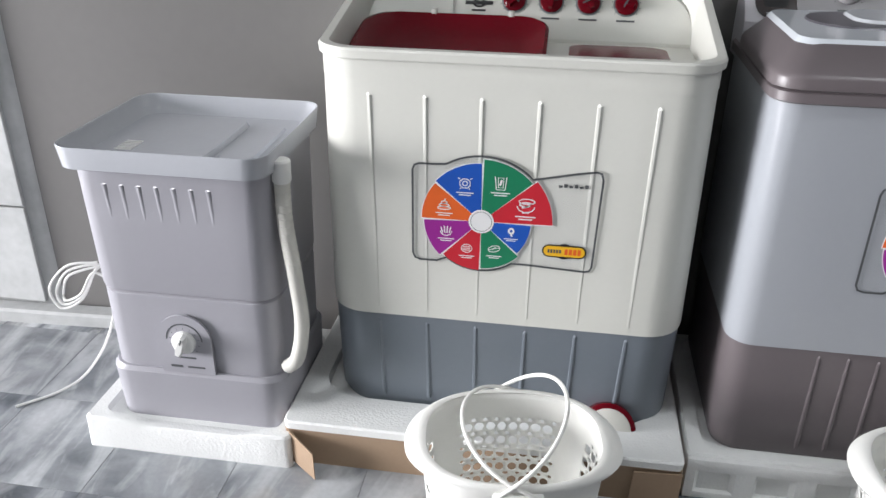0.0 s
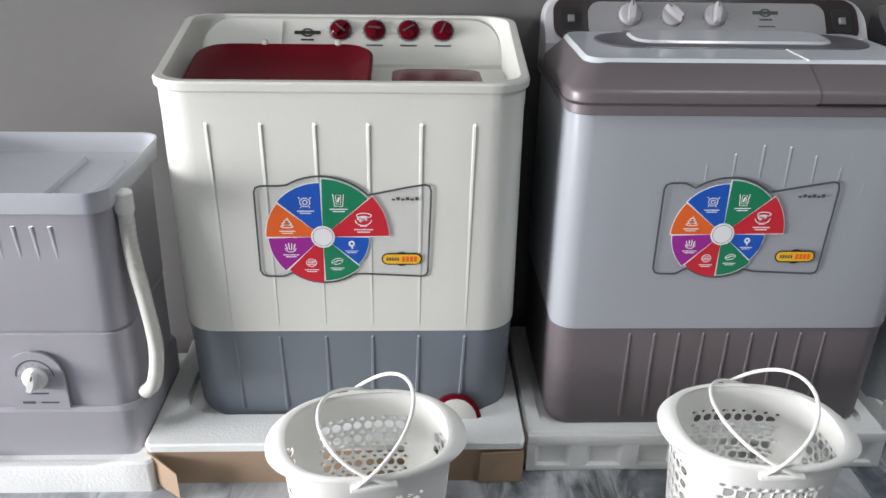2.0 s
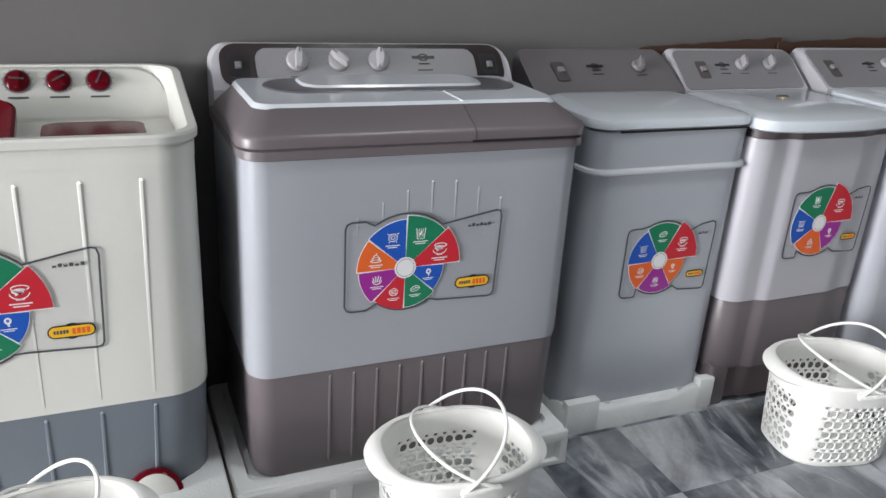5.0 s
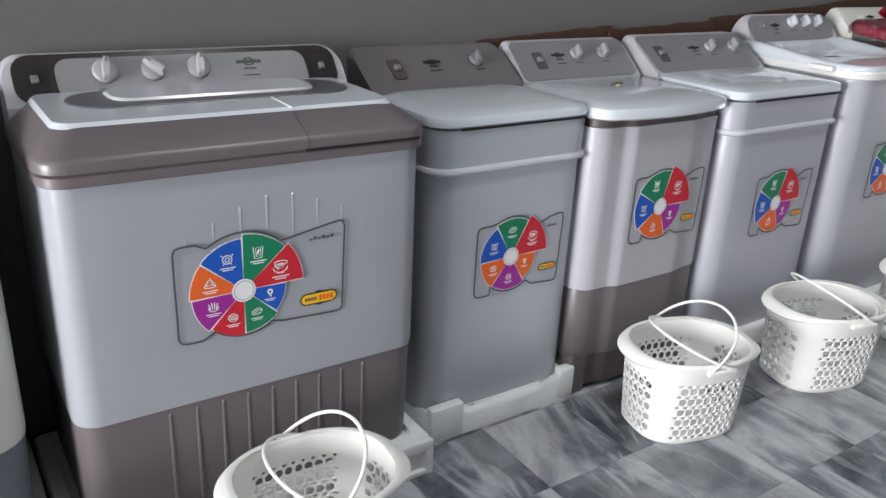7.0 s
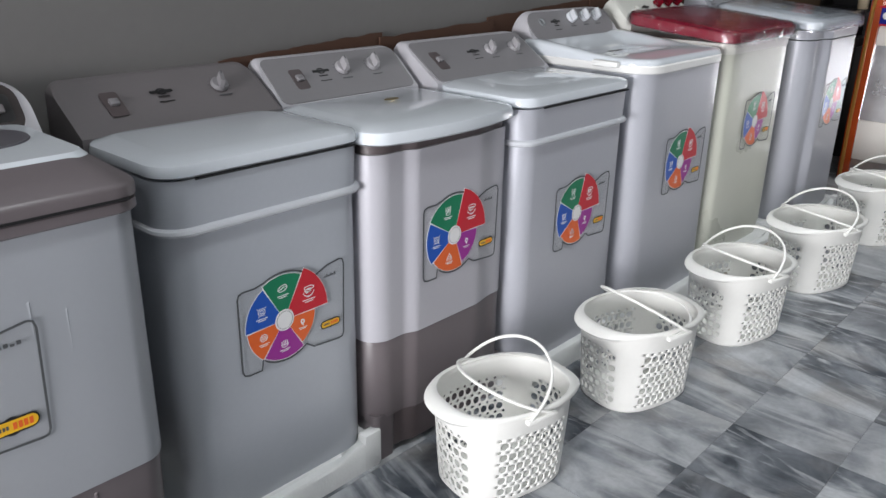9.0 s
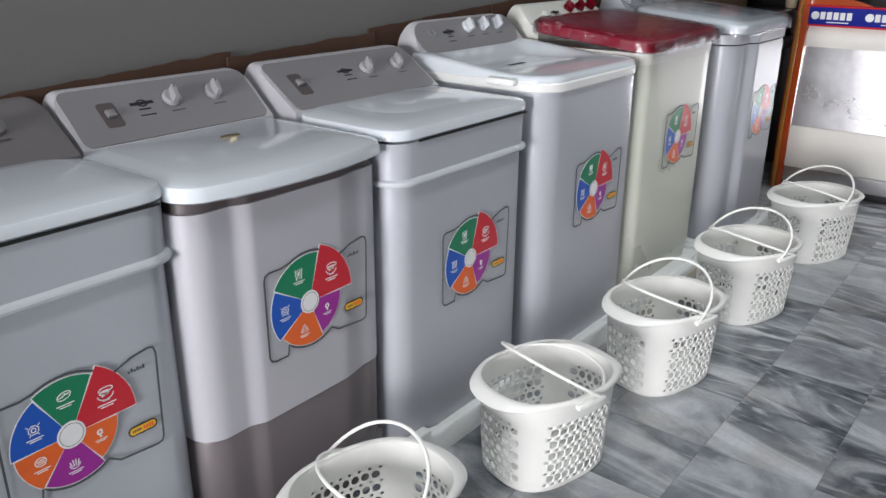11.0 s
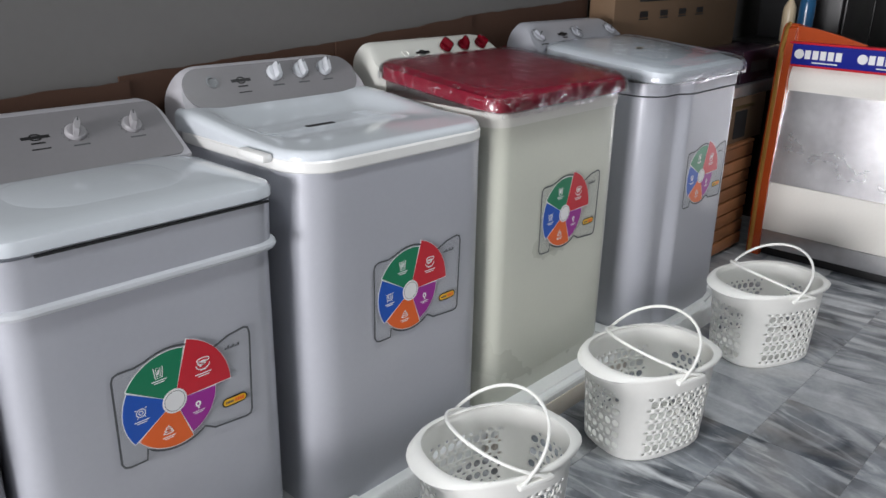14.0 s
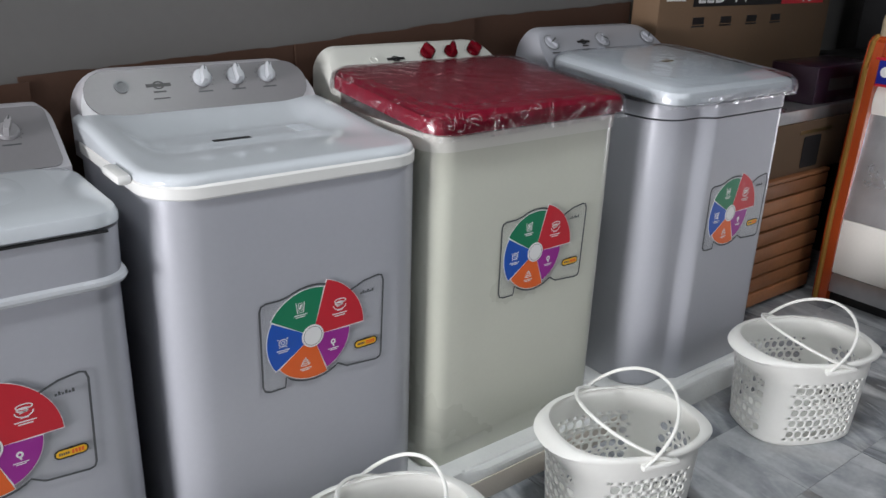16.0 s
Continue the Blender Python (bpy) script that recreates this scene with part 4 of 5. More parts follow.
# carton bottom with an open flap, holding the foam
def carton_bottom():
    t = thing("carton_bottom", pose(0.043, 1.365, 0), "cut-down brown cardboard carton bottom with an open flap", "cardboard box")
    bm = loft([rring(-0.432, 0.432, 0.0, 0.54, 0.006, 0.0), rring(-0.436, 0.436, -0.002, 0.54, 0.006, 0.096)], high=True)
    for v in bm.verts:
        if v.co.z > 0.05 and v.co.y < 0.01:
            v.co.z += 0.003 * noise.noise(v.co * 14)
    part("wall", bm, M["card"], t)
    flap = loft([[Vector(p) for p in ((-0.425, -0.004 - k, 0.012), (-0.355, -0.052 - k, 0.002), (-0.355, -0.056 - k, 0.077), (-0.425, -0.004 - k, 0.092))] for k in (0, 0.004)])
    part("flap", flap, M["card"], t)
    part("flap", loft([[Vector(p) for p in ((0.33, -0.006 - k, 0.002), (0.434, -0.004 - k, 0.002), (0.436, -0.004 - k, 0.090), (0.335, -0.008 - k, 0.088))] for k in (0, 0.004)]), M["card"], t)
    return t


carton_bottom()
foam = thing("foam_tray", pose(0.043, 1.36, 0.096), "white styrofoam packing slab in a cardboard carton bottom", "packing tray", "foam trays under the machines")
bm = loft([rring(-0.435, 0.435, 0.0, 0.53, 0.012, 0.0), rring(-0.438, 0.438, -0.002, 0.53, 0.014, 0.018), rring(-0.434, 0.434, 0.002, 0.526, 0.014, 0.022), rring(-0.385, 0.385, 0.11, 0.50, 0.09, 0.022), rring(-0.382, 0.382, 0.113, 0.498, 0.09, 0.001)])
part("tray", bm, M["foam"], foam)
cream_twin_tub(0.0725, 1.487, 0.097)


# ---- the grey and taupe twin-tub ----
def taupe_twin_tub(x, y, z):
    t = thing("twin_tub_washing_machine", pose(x, y, z), "pale grey twin-tub washer with taupe base and dark panel", "washing machine")
    a, d = 0.398, 0.47
    seam, top = 0.275, 0.765
    shell(t, "base", [rring(-a + 0.012, a - 0.012, 0.008, d, 0.052, 0.0), rring(-a + 0.006, a - 0.006, 0.003, d, 0.052, 0.015), rring(-a + 0.002, a - 0.002, 0.0, d, 0.052, seam)], M["taupe"], "taupe plastic base")
    shell(t, "body", [rring(-a, a, -0.003, d, 0.052, seam), rring(-a - 0.001, a + 0.001, -0.004, d, 0.052, seam + 0.008), rring(-a, a, -0.001, d, 0.050, top + 0.011), rring(-a - 0.004, a + 0.004, -0.005, d, 0.050, top + 0.012), rring(-a - 0.004, a + 0.004, -0.005, d, 0.050, top + 0.015)], M["ice"])
    n = 9
    for i in range(n):
        rx = -0.215 + 0.0575 * i
        peak = 0.732 - 0.014 * abs(i - 4.4) ** 1.4
        front_rib(t, rx, 0.02, seam - 0.004, M["taupe"], 0.0050, sunk=0.0034)
        front_rib(t, rx, seam + 0.004, peak, M["ice"], 0.0056, sunk=0.0030)
    o = a + 0.008
    shell(t, "top_frame", [rring(-o + 0.003, o - 0.003, -0.007, d, 0.052, top + 0.014), rring(-o, o, -0.011, d, 0.052, top + 0.017), rring(-o, o, -0.010, d, 0.052, top + 0.034), rring(-o + 0.005, o - 0.005, -0.006, d, 0.052, top + 0.037)], M["taupe"])
    lid = shell(t, "lid", [rring(-o + 0.006, o - 0.006, -0.004, 0.385, 0.054, top + 0.035), rring(-o - 0.002, o + 0.002, -0.012, 0.385, 0.054, top + 0.041), rring(-o - 0.002, o + 0.002, -0.012, 0.385, 0.054, top + 0.058), rring(-o, o, -0.0095, 0.385, 0.052, top + 0.063),
                           rring(-o + 0.004, o - 0.004, -0.004, 0.385, 0.05, top + 0.068), rring(-o + 0.046, o - 0.046, 0.068, 0.385, 0.045, top + 0.1035), rring(-o + 0.05, o - 0.05, 0.075, 0.385, 0.04, top + 0.106)], M["taupe"], "taupe lid edge")
    # the split between wash lid and spin lid, carried over the sloping front
    fold = [(-0.0126, 0.041), (-0.0126, 0.058), (-0.0102, 0.0638), (-0.0046, 0.0688), (0.0676, 0.1042)]
    part("lid_split", loft([[Vector((x, y, top + z)) for y, z in fold] + [Vector((x, y + 0.003, top + z - 0.003)) for y, z in fold[::-1]] for x in (0.1052, 0.1088)]), M["taupe_dark"], lid)
    shell(lid, "lid_top", [rring(-o + 0.044, o - 0.044, 0.070, 0.383, 0.035, top + 0.103), rring(-o + 0.052, o - 0.052, 0.080, 0.380, 0.035, top + 0.112)], M["lid_white"])
    shell(lid, "handle_recess", [rring(-0.305, 0.330, 0.182, 0.360, 0.09, top + 0.111), rring(-0.302, 0.327, 0.185, 0.357, 0.09, top + 0.1150)], M["recess"])
    shell(lid, "handle_plate", [rring(-0.218, 0.245, 0.228, 0.366, 0.045, top + 0.1145), rring(-0.213, 0.240, 0.233, 0.364, 0.045, top + 0.1205)], M["lid_grey"])
    # white strip paints the highlight along the spin lid's raised edge
    part("hinge_line", box(0.105, 0.109, 0.07, 0.185, top + 0.1105, top + 0.1135), M["s_white"], lid)
    part("lid_gap", box(0.10, o - 0.03, -0.0128, -0.006, top + 0.0375, top + 0.0425), M["void"], t)
    yf, zf, yb, zt = 0.375, top + 0.085, 0.452, top + 0.182
    panel = part("control_panel", wedge(-a + 0.0, a - 0.0, yf, zf, yb, zt, 0.485, top, 0.045), M["panel_lilac"], t)
    s = slope_frame(0, yf, zf, yb, zt, 0.52, 0.0)
    h = math.hypot(yb - yf, zt - zf)
    part("dark_frame", plate(0.755, h * 0.94, 0.04, s, 0.004), M["brown"], panel, "glossy dark brown surround")
    part("panel_face", plate(0.585, h * 0.80, 0.03, s @ Matrix.Translation((0, -0.006, 0)), 0.008), M["panel_grey"], panel)
    for i in range(3):
        knob(panel, slope_frame(-0.19 + 0.105 * i, yf, zf, yb, zt, 0.58, 0.008), 0.028, M["knob_silver"], "fin", (-8, 45, -8)[i], True, 0.022)
    maker_mark(panel, slope_frame(0.145, yf, zf, yb, zt, 0.66, 0.008), 1.1)
    for sx in (-0.335, 0.335):
        w = part("switch_well", plate(0.05, h * 0.5, 0.01, slope_frame(sx, yf, zf, yb, zt, 0.52, 0.004), 0.001), M["void"], panel)
        part("switch", box(-0.008, 0.008, -0.016, 0.002, 0, 0.008, 0.002), M["panel_taupe_shaded"], w).matrix_local = slope_frame(sx, yf, zf, yb, zt, 0.55, 0.005)
        part("small_print", ribbon([(-0.02, 0), (0.02, 0)], 0.003, 0.0005, slope_frame(sx, yf, zf, yb, zt, 0.16, 0.004), closed=False), M["print_soft"], panel)
    sticker(t, -0.044, -0.0058, 0.515, EIGHT, grow=1.04)
    return t


foam_tray(0.492, 1.362, 1.395, 1.90, 0.108, dents=7, floor_z=0.09)
taupe_twin_tub(0.938, 1.457, 0.090)


def ease(v):
    v = min(1.0, max(0.0, v))
    return v * v * (3 - 2 * v)


# ---- single tub washers ----
def single_panel(t, w, yf, zf, yb, zt, back, low, body_mat, face_mat, knobs, knob_mat, switch, inset=0.011, r=0.03, lead=0.0, style="fin", emblem=0.0, knob_f=0.5, knob_r=0.025):
    panel = part("control_panel", wedge(-w, w, yf, zf, yb, zt, back, low, r, lead=lead), body_mat, t)
    h = math.hypot(yb - yf, zt - zf)
    if face_mat:
        part("panel_face", plate(2 * (w - inset), h * 0.95, max(0.02, r * 0.7), slope_frame(0, yf, zf, yb, zt, 0.49, 0.0), 0.003), face_mat, panel)
    for kx, turn in knobs:
        knob(panel, slope_frame(kx, yf, zf, yb, zt, knob_f, 0.003), knob_r, knob_mat, style, turn, True, 0.024 if style != "dial" else 0.010)
    if switch is not None:
        sw = part("switch_well", plate(0.042, h * 0.42, 0.008, slope_frame(switch, yf, zf, yb, zt, 0.48, 0.003), 0.001), M["taupe_dark"], panel)
        part("switch", box(-0.011, 0.011, -0.015, 0.004, 0, 0.010, 0.003), M["panel_grey"], sw).matrix_local = slope_frame(switch, yf, zf, yb, zt, 0.52, 0.0035)
    maker_mark(panel, slope_frame(emblem, yf, zf, yb, zt, 0.6, 0.003), 1.0)
    return panel


def lid_rings(w, y0, y1, r, z, h, crown, bow=0.0):
    return [rring(-w + 0.008, w - 0.008, y0 + 0.008, y1, r, z, bow=bow), rring(-w, w, y0, y1, r, z + 0.006, bow=bow), rring(-w, w, y0, y1, r, z + h * 0.6, bow=bow), rring(-w + 0.004, w - 0.004, y0 + 0.004, y1, r, z + h * 0.9, bow=bow),
            rring(-w + 0.012, w - 0.012, y0 + 0.012, y1, r * 0.9, z + h, bow=bow), rring(-w + 0.06, w - 0.06, y0 + 0.07, y1 - 0.01, r * 0.7, z + h + crown, bow=bow * 0.6)]


def ridge_washer(x, y, z, w, d, ridge, top, lid_h, panel_top, knob_y, body, face, knobs, switch, sectors, stick, label, dish=False):
    """A painted steel washer with a rounded plastic ridge round its shoulders and a flat lid."""
    t = thing("washing_machine", pose(x, y, z), label, "washing machine", "single washers in a row")
    r = 0.060
    shell(t, "body", [rring(-w + 0.006, w - 0.006, 0.006, d, r, 0.0), rring(-w + 0.004, w - 0.004, 0.004, d, r, 0.02), rring(-w + 0.004, w - 0.004, 0.004, d, r, ridge)], body)
    shell(t, "shoulder_ridge", [rring(-w + 0.002, w - 0.002, 0.0, d, r, ridge - 0.007), rring(-w - 0.006, w + 0.006, -0.008, d, r, ridge - 0.003), rring(-w - 0.008, w + 0.008, -0.010, d, r, ridge + 0.003),
                                rring(-w - 0.006, w + 0.006, -0.008, d, r, ridge + 0.009), rring(-w, w, 0.0, d, r, ridge + 0.013)], M["lid_grey"])
    shell(t, "collar", [rring(-w, w, 0.0, d, r, ridge + 0.011), rring(-w - 0.002, w + 0.002, -0.002, d, r, top)], M["steel_b"] if body is not M["steel"] else M["steel"])
    lid = shell(t, "lid", lid_rings(w + 0.004, -0.006, knob_y - 0.09, r, top + 0.002, lid_h, 0.006), M["lid_white"])
    part("lid_gap", box(-w * 0.72, w - 0.03, -0.0065, -0.001, top - 0.0015, top + 0.0025), M["void"], t)
    if dish:
        part("dish", loft([rring(-0.17, 0.17, 0.09, knob_y - 0.10, 0.10, top + lid_h + 0.007), rring(-0.155, 0.155, 0.105, knob_y - 0.115, 0.09, top + lid_h + 0.010)]), M["lid_white"], lid)
    yf, zf, yb, zt = knob_y - 0.105, top + lid_h + 0.004, knob_y + 0.045, panel_top
    single_panel(t, w, yf, zf, yb, zt, knob_y + 0.085, ridge, M["panel_lilac"] if face else M["panel_taupe_shaded"], face, knobs, M["knob_silver"] if face else M["panel_grey"], switch, emblem=-0.02, knob_f=0.58, knob_r=0.022)
    sticker(t, stick[0], -0.0005, stick[1], sectors, wide=False)
    return t


foam_tray(1.420, 1.945, 1.500, 2.0, 0.085, notch=0.02, corner=0.022, floor_z=0.07)
ridge_washer(1.671, 1.527, 0.070, 0.257, 0.43, 0.699, 0.808, 0.030, 0.945, 0.415, M["steel"], None, [(0.135, -20)], -0.145, SIX, (0.005, 0.440),
             "grey painted steel washer with flat lid on a foam tray")


def bow_washer(x, y, z):
    t = thing("washing_machine", pose(x, y, z), "pale lilac washer with bowed lid front and taupe skirt", "washing machine", "single washers in a row")
    w, d = 0.268, 0.44

    def front(inset, zz):
        ring = rring(-w + inset, w - inset, inset, d, 0.058, zz, 7, k=64)
        for p in ring:
            if p.y < inset + 0.059:
                p.y -= 0.015 * (ease((p.x + 0.165) / 0.045) if p.x < 0 else ease((0.195 - p.x) / 0.09))
        return ring
    for fx in (-w + 0.05, w - 0.05):
        for fy in (0.05, d - 0.05):
            part("foot", turned([(0.022, 0), (0.026, 0.03), (0.026, 0.04)], 14, axis=pose(fx, fy, 0)), M["black"], t)
    shell(t, "plinth", [front(0.012, 0.02), front(0.010, 0.13)], M["taupe_dark"])
    for sx in (-1, 1):
        part("plinth_leg", loft([rring(sx * (w - 0.045) - 0.035, sx * (w - 0.045) + 0.035, 0.008, 0.08, 0.015, 0.0), rring(sx * (w - 0.045) - 0.038, sx * (w - 0.045) + 0.038, 0.006, 0.09, 0.015, 0.14)]), M["taupe"], t)
    shell(t, "skirt", [front(0.004, 0.128), front(0.002, 0.14), front(0.002, 0.35), front(0.004, 0.356)], M["taupe"], "taupe plastic skirt")
    shell(t, "body", [front(0.0, 0.356), front(0.0, 0.845)], M["silver"])
    shell(t, "neck_band", [front(0.006, 0.845), front(0.006, 0.872)], M["taupe_dark"])
    shell(t, "lid", lid_rings(w + 0.006, -0.012, 0.365, 0.05, 0.868, 0.036, 0.008, bow=0.034), M["lid_white"])
    em = part("emblem", turned([(0.018, 0), (0.016, 0.002)], 20, axis=pose(0.035, 0.245, 0.9120) @ Matrix.Diagonal((1.5, 0.6, 1, 1))), M["gold"], t, "small gold oval emblem")
    yf, zf, yb, zt = 0.352, 0.912, 0.470, 1.018
    single_panel(t, w - 0.018, yf, zf, yb, zt, 0.50, 0.80, M["panel_lilac"], M["panel_grey"], [(0.012, -15), (0.127, -10)], M["knob_silver"], -0.15, inset=0.010, emblem=-0.065, knob_f=0.6, knob_r=0.022)
    sticker(t, 0.010, -0.0165, 0.591, FIVE, wide=False)
    return t


bow_washer(2.192, 1.500, 0.0)

foam_tray(2.455, 3.030, 1.440, 1.98, 0.085, notch=0.015, corner=0.015, floor_z=0.07)
ridge_washer(2.748, 1.465, 0.070, 0.282, 0.45, 0.716, 0.815, 0.032, 0.955, 0.435, M["steel_b"], M["panel_grey"], [(0.062, -25), (0.188, -20)], -0.20, FIVE, (0.010, 0.458),
             "lilac-grey painted steel washer with dished lid on a foam tray", dish=True)


def scoop_lid(w, y1, low, corner=0.074):
    """A moulded lid: raised rim that climbs towards the back, and a smooth scoop sunk between."""
    ys = [0.0, 0.0015, 0.004, 0.008, 0.013, 0.019, 0.026, 0.036, 0.05, 0.066] + [0.085 + (y1 - 0.085) * i / 26 for i in range(27)]
    rows = []
    for y in ys:
        hw = w if y >= corner else w - corner + math.sqrt(max(0.0, corner ** 2 - (corner - y) ** 2))
        row = [Vector((-hw, y, low))]
        cols = [math.sin(math.pi / 2 * (i / 22)) for i in range(-22, 23)]
        for c in cols:
            x = c * hw
            qx, qy = max(0.0, abs(x) - (w - corner)), max(0.0, corner - y)
            edge = min(corner - math.hypot(qx, qy) if qx > 0 and qy > 0 else 1, w - abs(x), y if y < 0.1 else 1)
            rim = 0.897 + 0.030 * ease((y - 0.12) / 0.38)
            bed = 0.8835 + 0.040 * ease((y - 0.36) / 0.135)
            k = ease((0.268 - abs(x)) / 0.085) * ease((y - 0.105) / 0.19)
            z = rim + (bed - rim) * k
            r = max(0.0, 1 - max(0.0, edge) / 0.020)
            row.append(Vector((x, y, z - 0.016 * (1 - math.sqrt(max(0.0, 1 - r * r))))))
        row.append(Vector((hw, y, low)))
        rows.append(row)
    return loft(rows)


def scoop_washer(x, y, z):
    t = thing("washing_machine", pose(x, y, z), "grey painted steel washer with white collar and scooped lid", "washing machine", "single washers in a row")
    w, d = 0.302, 0.54
    shell(t, "body", [rring(-w + 0.006, w - 0.006, 0.006, d, 0.080, 0.0), rring(-w + 0.003, w - 0.003, 0.003, d, 0.082, 0.03), rring(-w + 0.003, w - 0.003, 0.003, d, 0.082, 0.853)], M["steel_b"])
    shell(t, "collar", [rring(-w, w, 0.0, d, 0.098, 0.850), rring(-w - 0.004, w + 0.004, -0.004, d, 0.100, 0.854), rring(-w - 0.004, w + 0.004, -0.004, d, 0.100, 0.874), rring(-w, w, 0.0, d, 0.098, 0.879)], M["white"], "white plastic collar")
    lid = part("lid", scoop_lid(w + 0.001, 0.50, 0.876, 0.098), M["lid_white"], t, "glossy pale lid with a sunken scoop", sharp=60)
    part("grip_slot", plate(0.086, 0.018, 0.003, pose(-0.027, 0.290, 0.8832), 0.0014), M["void"], lid)
    for i in range(7):
        part("scrub_ridge", box(0.135, 0.205, 0.290 + 0.011 * i, 0.294 + 0.011 * i, 0.881, 0.8850, 0.0012), M["lid_white"], lid)
    part("side_catch", box(-w - 0.030, -w - 0.002, 0.10, 0.20, 0.868, 0.888, 0.008), M["white"], t)
    yf, zf, yb, zt = 0.470, 0.915, 0.540, 1.012
    panel = single_panel(t, w - 0.016, yf, zf, yb, zt, 0.575, 0.82, M["panel_lilac"], M["panel_grey"], [(0.002, -10), (0.086, 0), (0.168, -10)], M["lid_grey"], None, inset=0.014, r=0.085, emblem=-0.105, knob_f=0.68, knob_r=0.022)
    part("timer_ring", turned([(0.016, 0.0), (0.016, 0.004), (0.011, 0.004), (0.010, 0.001)], 24, axis=slope_frame(-0.188, yf, zf, yb, zt, 0.62, 0.003)), M["print_soft"], panel)
    sticker(t, 0.002, -0.0005, 0.515, FIVE, wide=False)
    return t


foam_tray(3.075, 3.660, 1.405, 1.96, 0.085, notch=0.012, corner=0.012, floor_z=0.07)
scoop_washer(3.377, 1.438, 0.070)


def tilt(bm, rise, y0, y1):
    """Lifts a lid towards its hinge."""
    for v in bm.verts:
        v.co.z += rise * max(0.0, v.co.y - y0) / (y1 - y0)
    return bm


def crinkled(rings, amp, seed, skirt):
    """A loose film skin over a lid, gathered into sharp creases at the edge and hanging unevenly."""
    bm = loft(rings, low=False)
    bmesh.ops.triangulate(bm, faces=[f for f in bm.faces if len(f.verts) > 4])
    for k in range(3):
        bmesh.ops.subdivide_edges(bm, edges=[e for e in bm.edges if e.calc_length() > 0.016], cuts=1, use_grid_fill=True)
    bmesh.ops.triangulate(bm, faces=bm.faces[:])
    bm.normal_update()
    zs = [v.co.z for v in bm.verts]
    zlow, ztop = min(zs), max(zs)
    moves = []
    for v in bm.verts:
        p = v.co + Vector((seed, 0, 0))
        edge = 1 - ease((v.co.z - zlow) / (ztop - zlow) * 1.1 - 0.1)
        ridge = 1 - abs(noise.noise(p * 17)) * 2.2
        fine = 1 - abs(noise.noise(p * 45)) * 2.0
        moves.append((v, v.normal * amp * ((0.25 + edge) * ridge + (0.15 + 0.7 * edge) * fine + 0.6) + Vector((0, 0, -skirt * max(0.0, edge - 0.8) * 5 * (0.5 + noise.noise(p * 9))))))
    for v, m in moves:
        v.co += m
    return bm


def creased_edge(ob, z, rise):
    """The hanging skirt of a wrapped lid is creased, with white glints painted on its folds."""
    ob.data.materials.append(M["film_creased"])
    for f in ob.data.polygons:
        if f.center.z - rise * max(0.0, f.center.y) / 0.45 < z:
            f.material_index = 1


def red_lid_washer(x, y, z):
    t = thing("washing_machine", pose(x, y, z), "cream painted steel washer with film-wrapped red lid", "washing machine", "single washers in a row")
    w, d = 0.307, 0.52
    shell(t, "foot_band", [rring(-w + 0.014, w - 0.014, 0.014, d, 0.05, 0.0), rring(-w + 0.004, w - 0.004, 0.004, d, 0.06, 0.065)], M["cream_steel"])
    shell(t, "body", [rring(-w + 0.002, w - 0.002, 0.002, d, 0.06, 0.066), rring(-w, w, 0.0, d, 0.06, 0.845)], M["cream_steel"])
    shell(t, "collar", [rring(-w - 0.002, w + 0.002, -0.002, d, 0.06, 0.845), rring(-w - 0.003, w + 0.003, -0.003, d, 0.06, 0.885)], M["cream"])
    lid = part("lid", tilt(loft(lid_rings(w + 0.014, -0.020, 0.455, 0.06, 0.883, 0.044, 0.004)), 0.045, 0.0, 0.45), M["red_lid"], t, "raspberry red lid")
    wrap = part("lid_wrap", tilt(crinkled([rring(-w - 0.016, w + 0.016, -0.022, 0.457, 0.06, 0.879), rring(-w - 0.018, w + 0.018, -0.024, 0.459, 0.06, 0.90), rring(-w - 0.016, w + 0.016, -0.020, 0.458, 0.06, 0.920), rring(-w - 0.004, w + 0.004, -0.008, 0.445, 0.06, 0.932), rring(-w + 0.05, w - 0.05, 0.055, 0.42, 0.05, 0.936)], 0.0038, 3, 0.005), 0.045, 0.0, 0.45), M["film"], lid, "crinkled clear plastic film", sharp=24)
    creased_edge(wrap, 0.931, 0.045)
    yf, zf, yb, zt = 0.440, 0.925, 0.548, 1.012
    panel = single_panel(t, w - 0.022, yf, zf, yb, zt, 0.585, 0.82, M["cream"], None, [(0.042, 20), (0.128, -20), (0.212, 30)], M["red"], None, r=0.06, emblem=-0.07, knob_f=0.68, knob_r=0.021)
    part("timer_ring", turned([(0.014, 0.0), (0.014, 0.003), (0.010, 0.003), (0.009, 0.001)], 24, axis=slope_frame(-0.142, yf, zf, yb, zt, 0.6, 0.002)), M["cream"], panel)
    sticker(t, 0.019, -0.004, 0.551, FIVE, wide=False)
    return t


foam_tray(3.655, 4.375, 1.378, 2.0, 0.105, notch=0.02, corner=0.010, floor_z=0.09)
red_lid_washer(4.003, 1.442, 0.090)
base_card = thing("carton_tray", pose(3.66, 1.3705, 0), "pale-faced cardboard tray holding a foam base", "cardboard")
part("front_flap", box(0, 0.71, 0, 0.005, 0.0, 0.066, 0.001), M["card_pale"], base_card)
part("end_flap", box(-0.005, 0.0, 0, 0.30, 0.0, 0.058, 0.001), M["card_pale"], base_card)


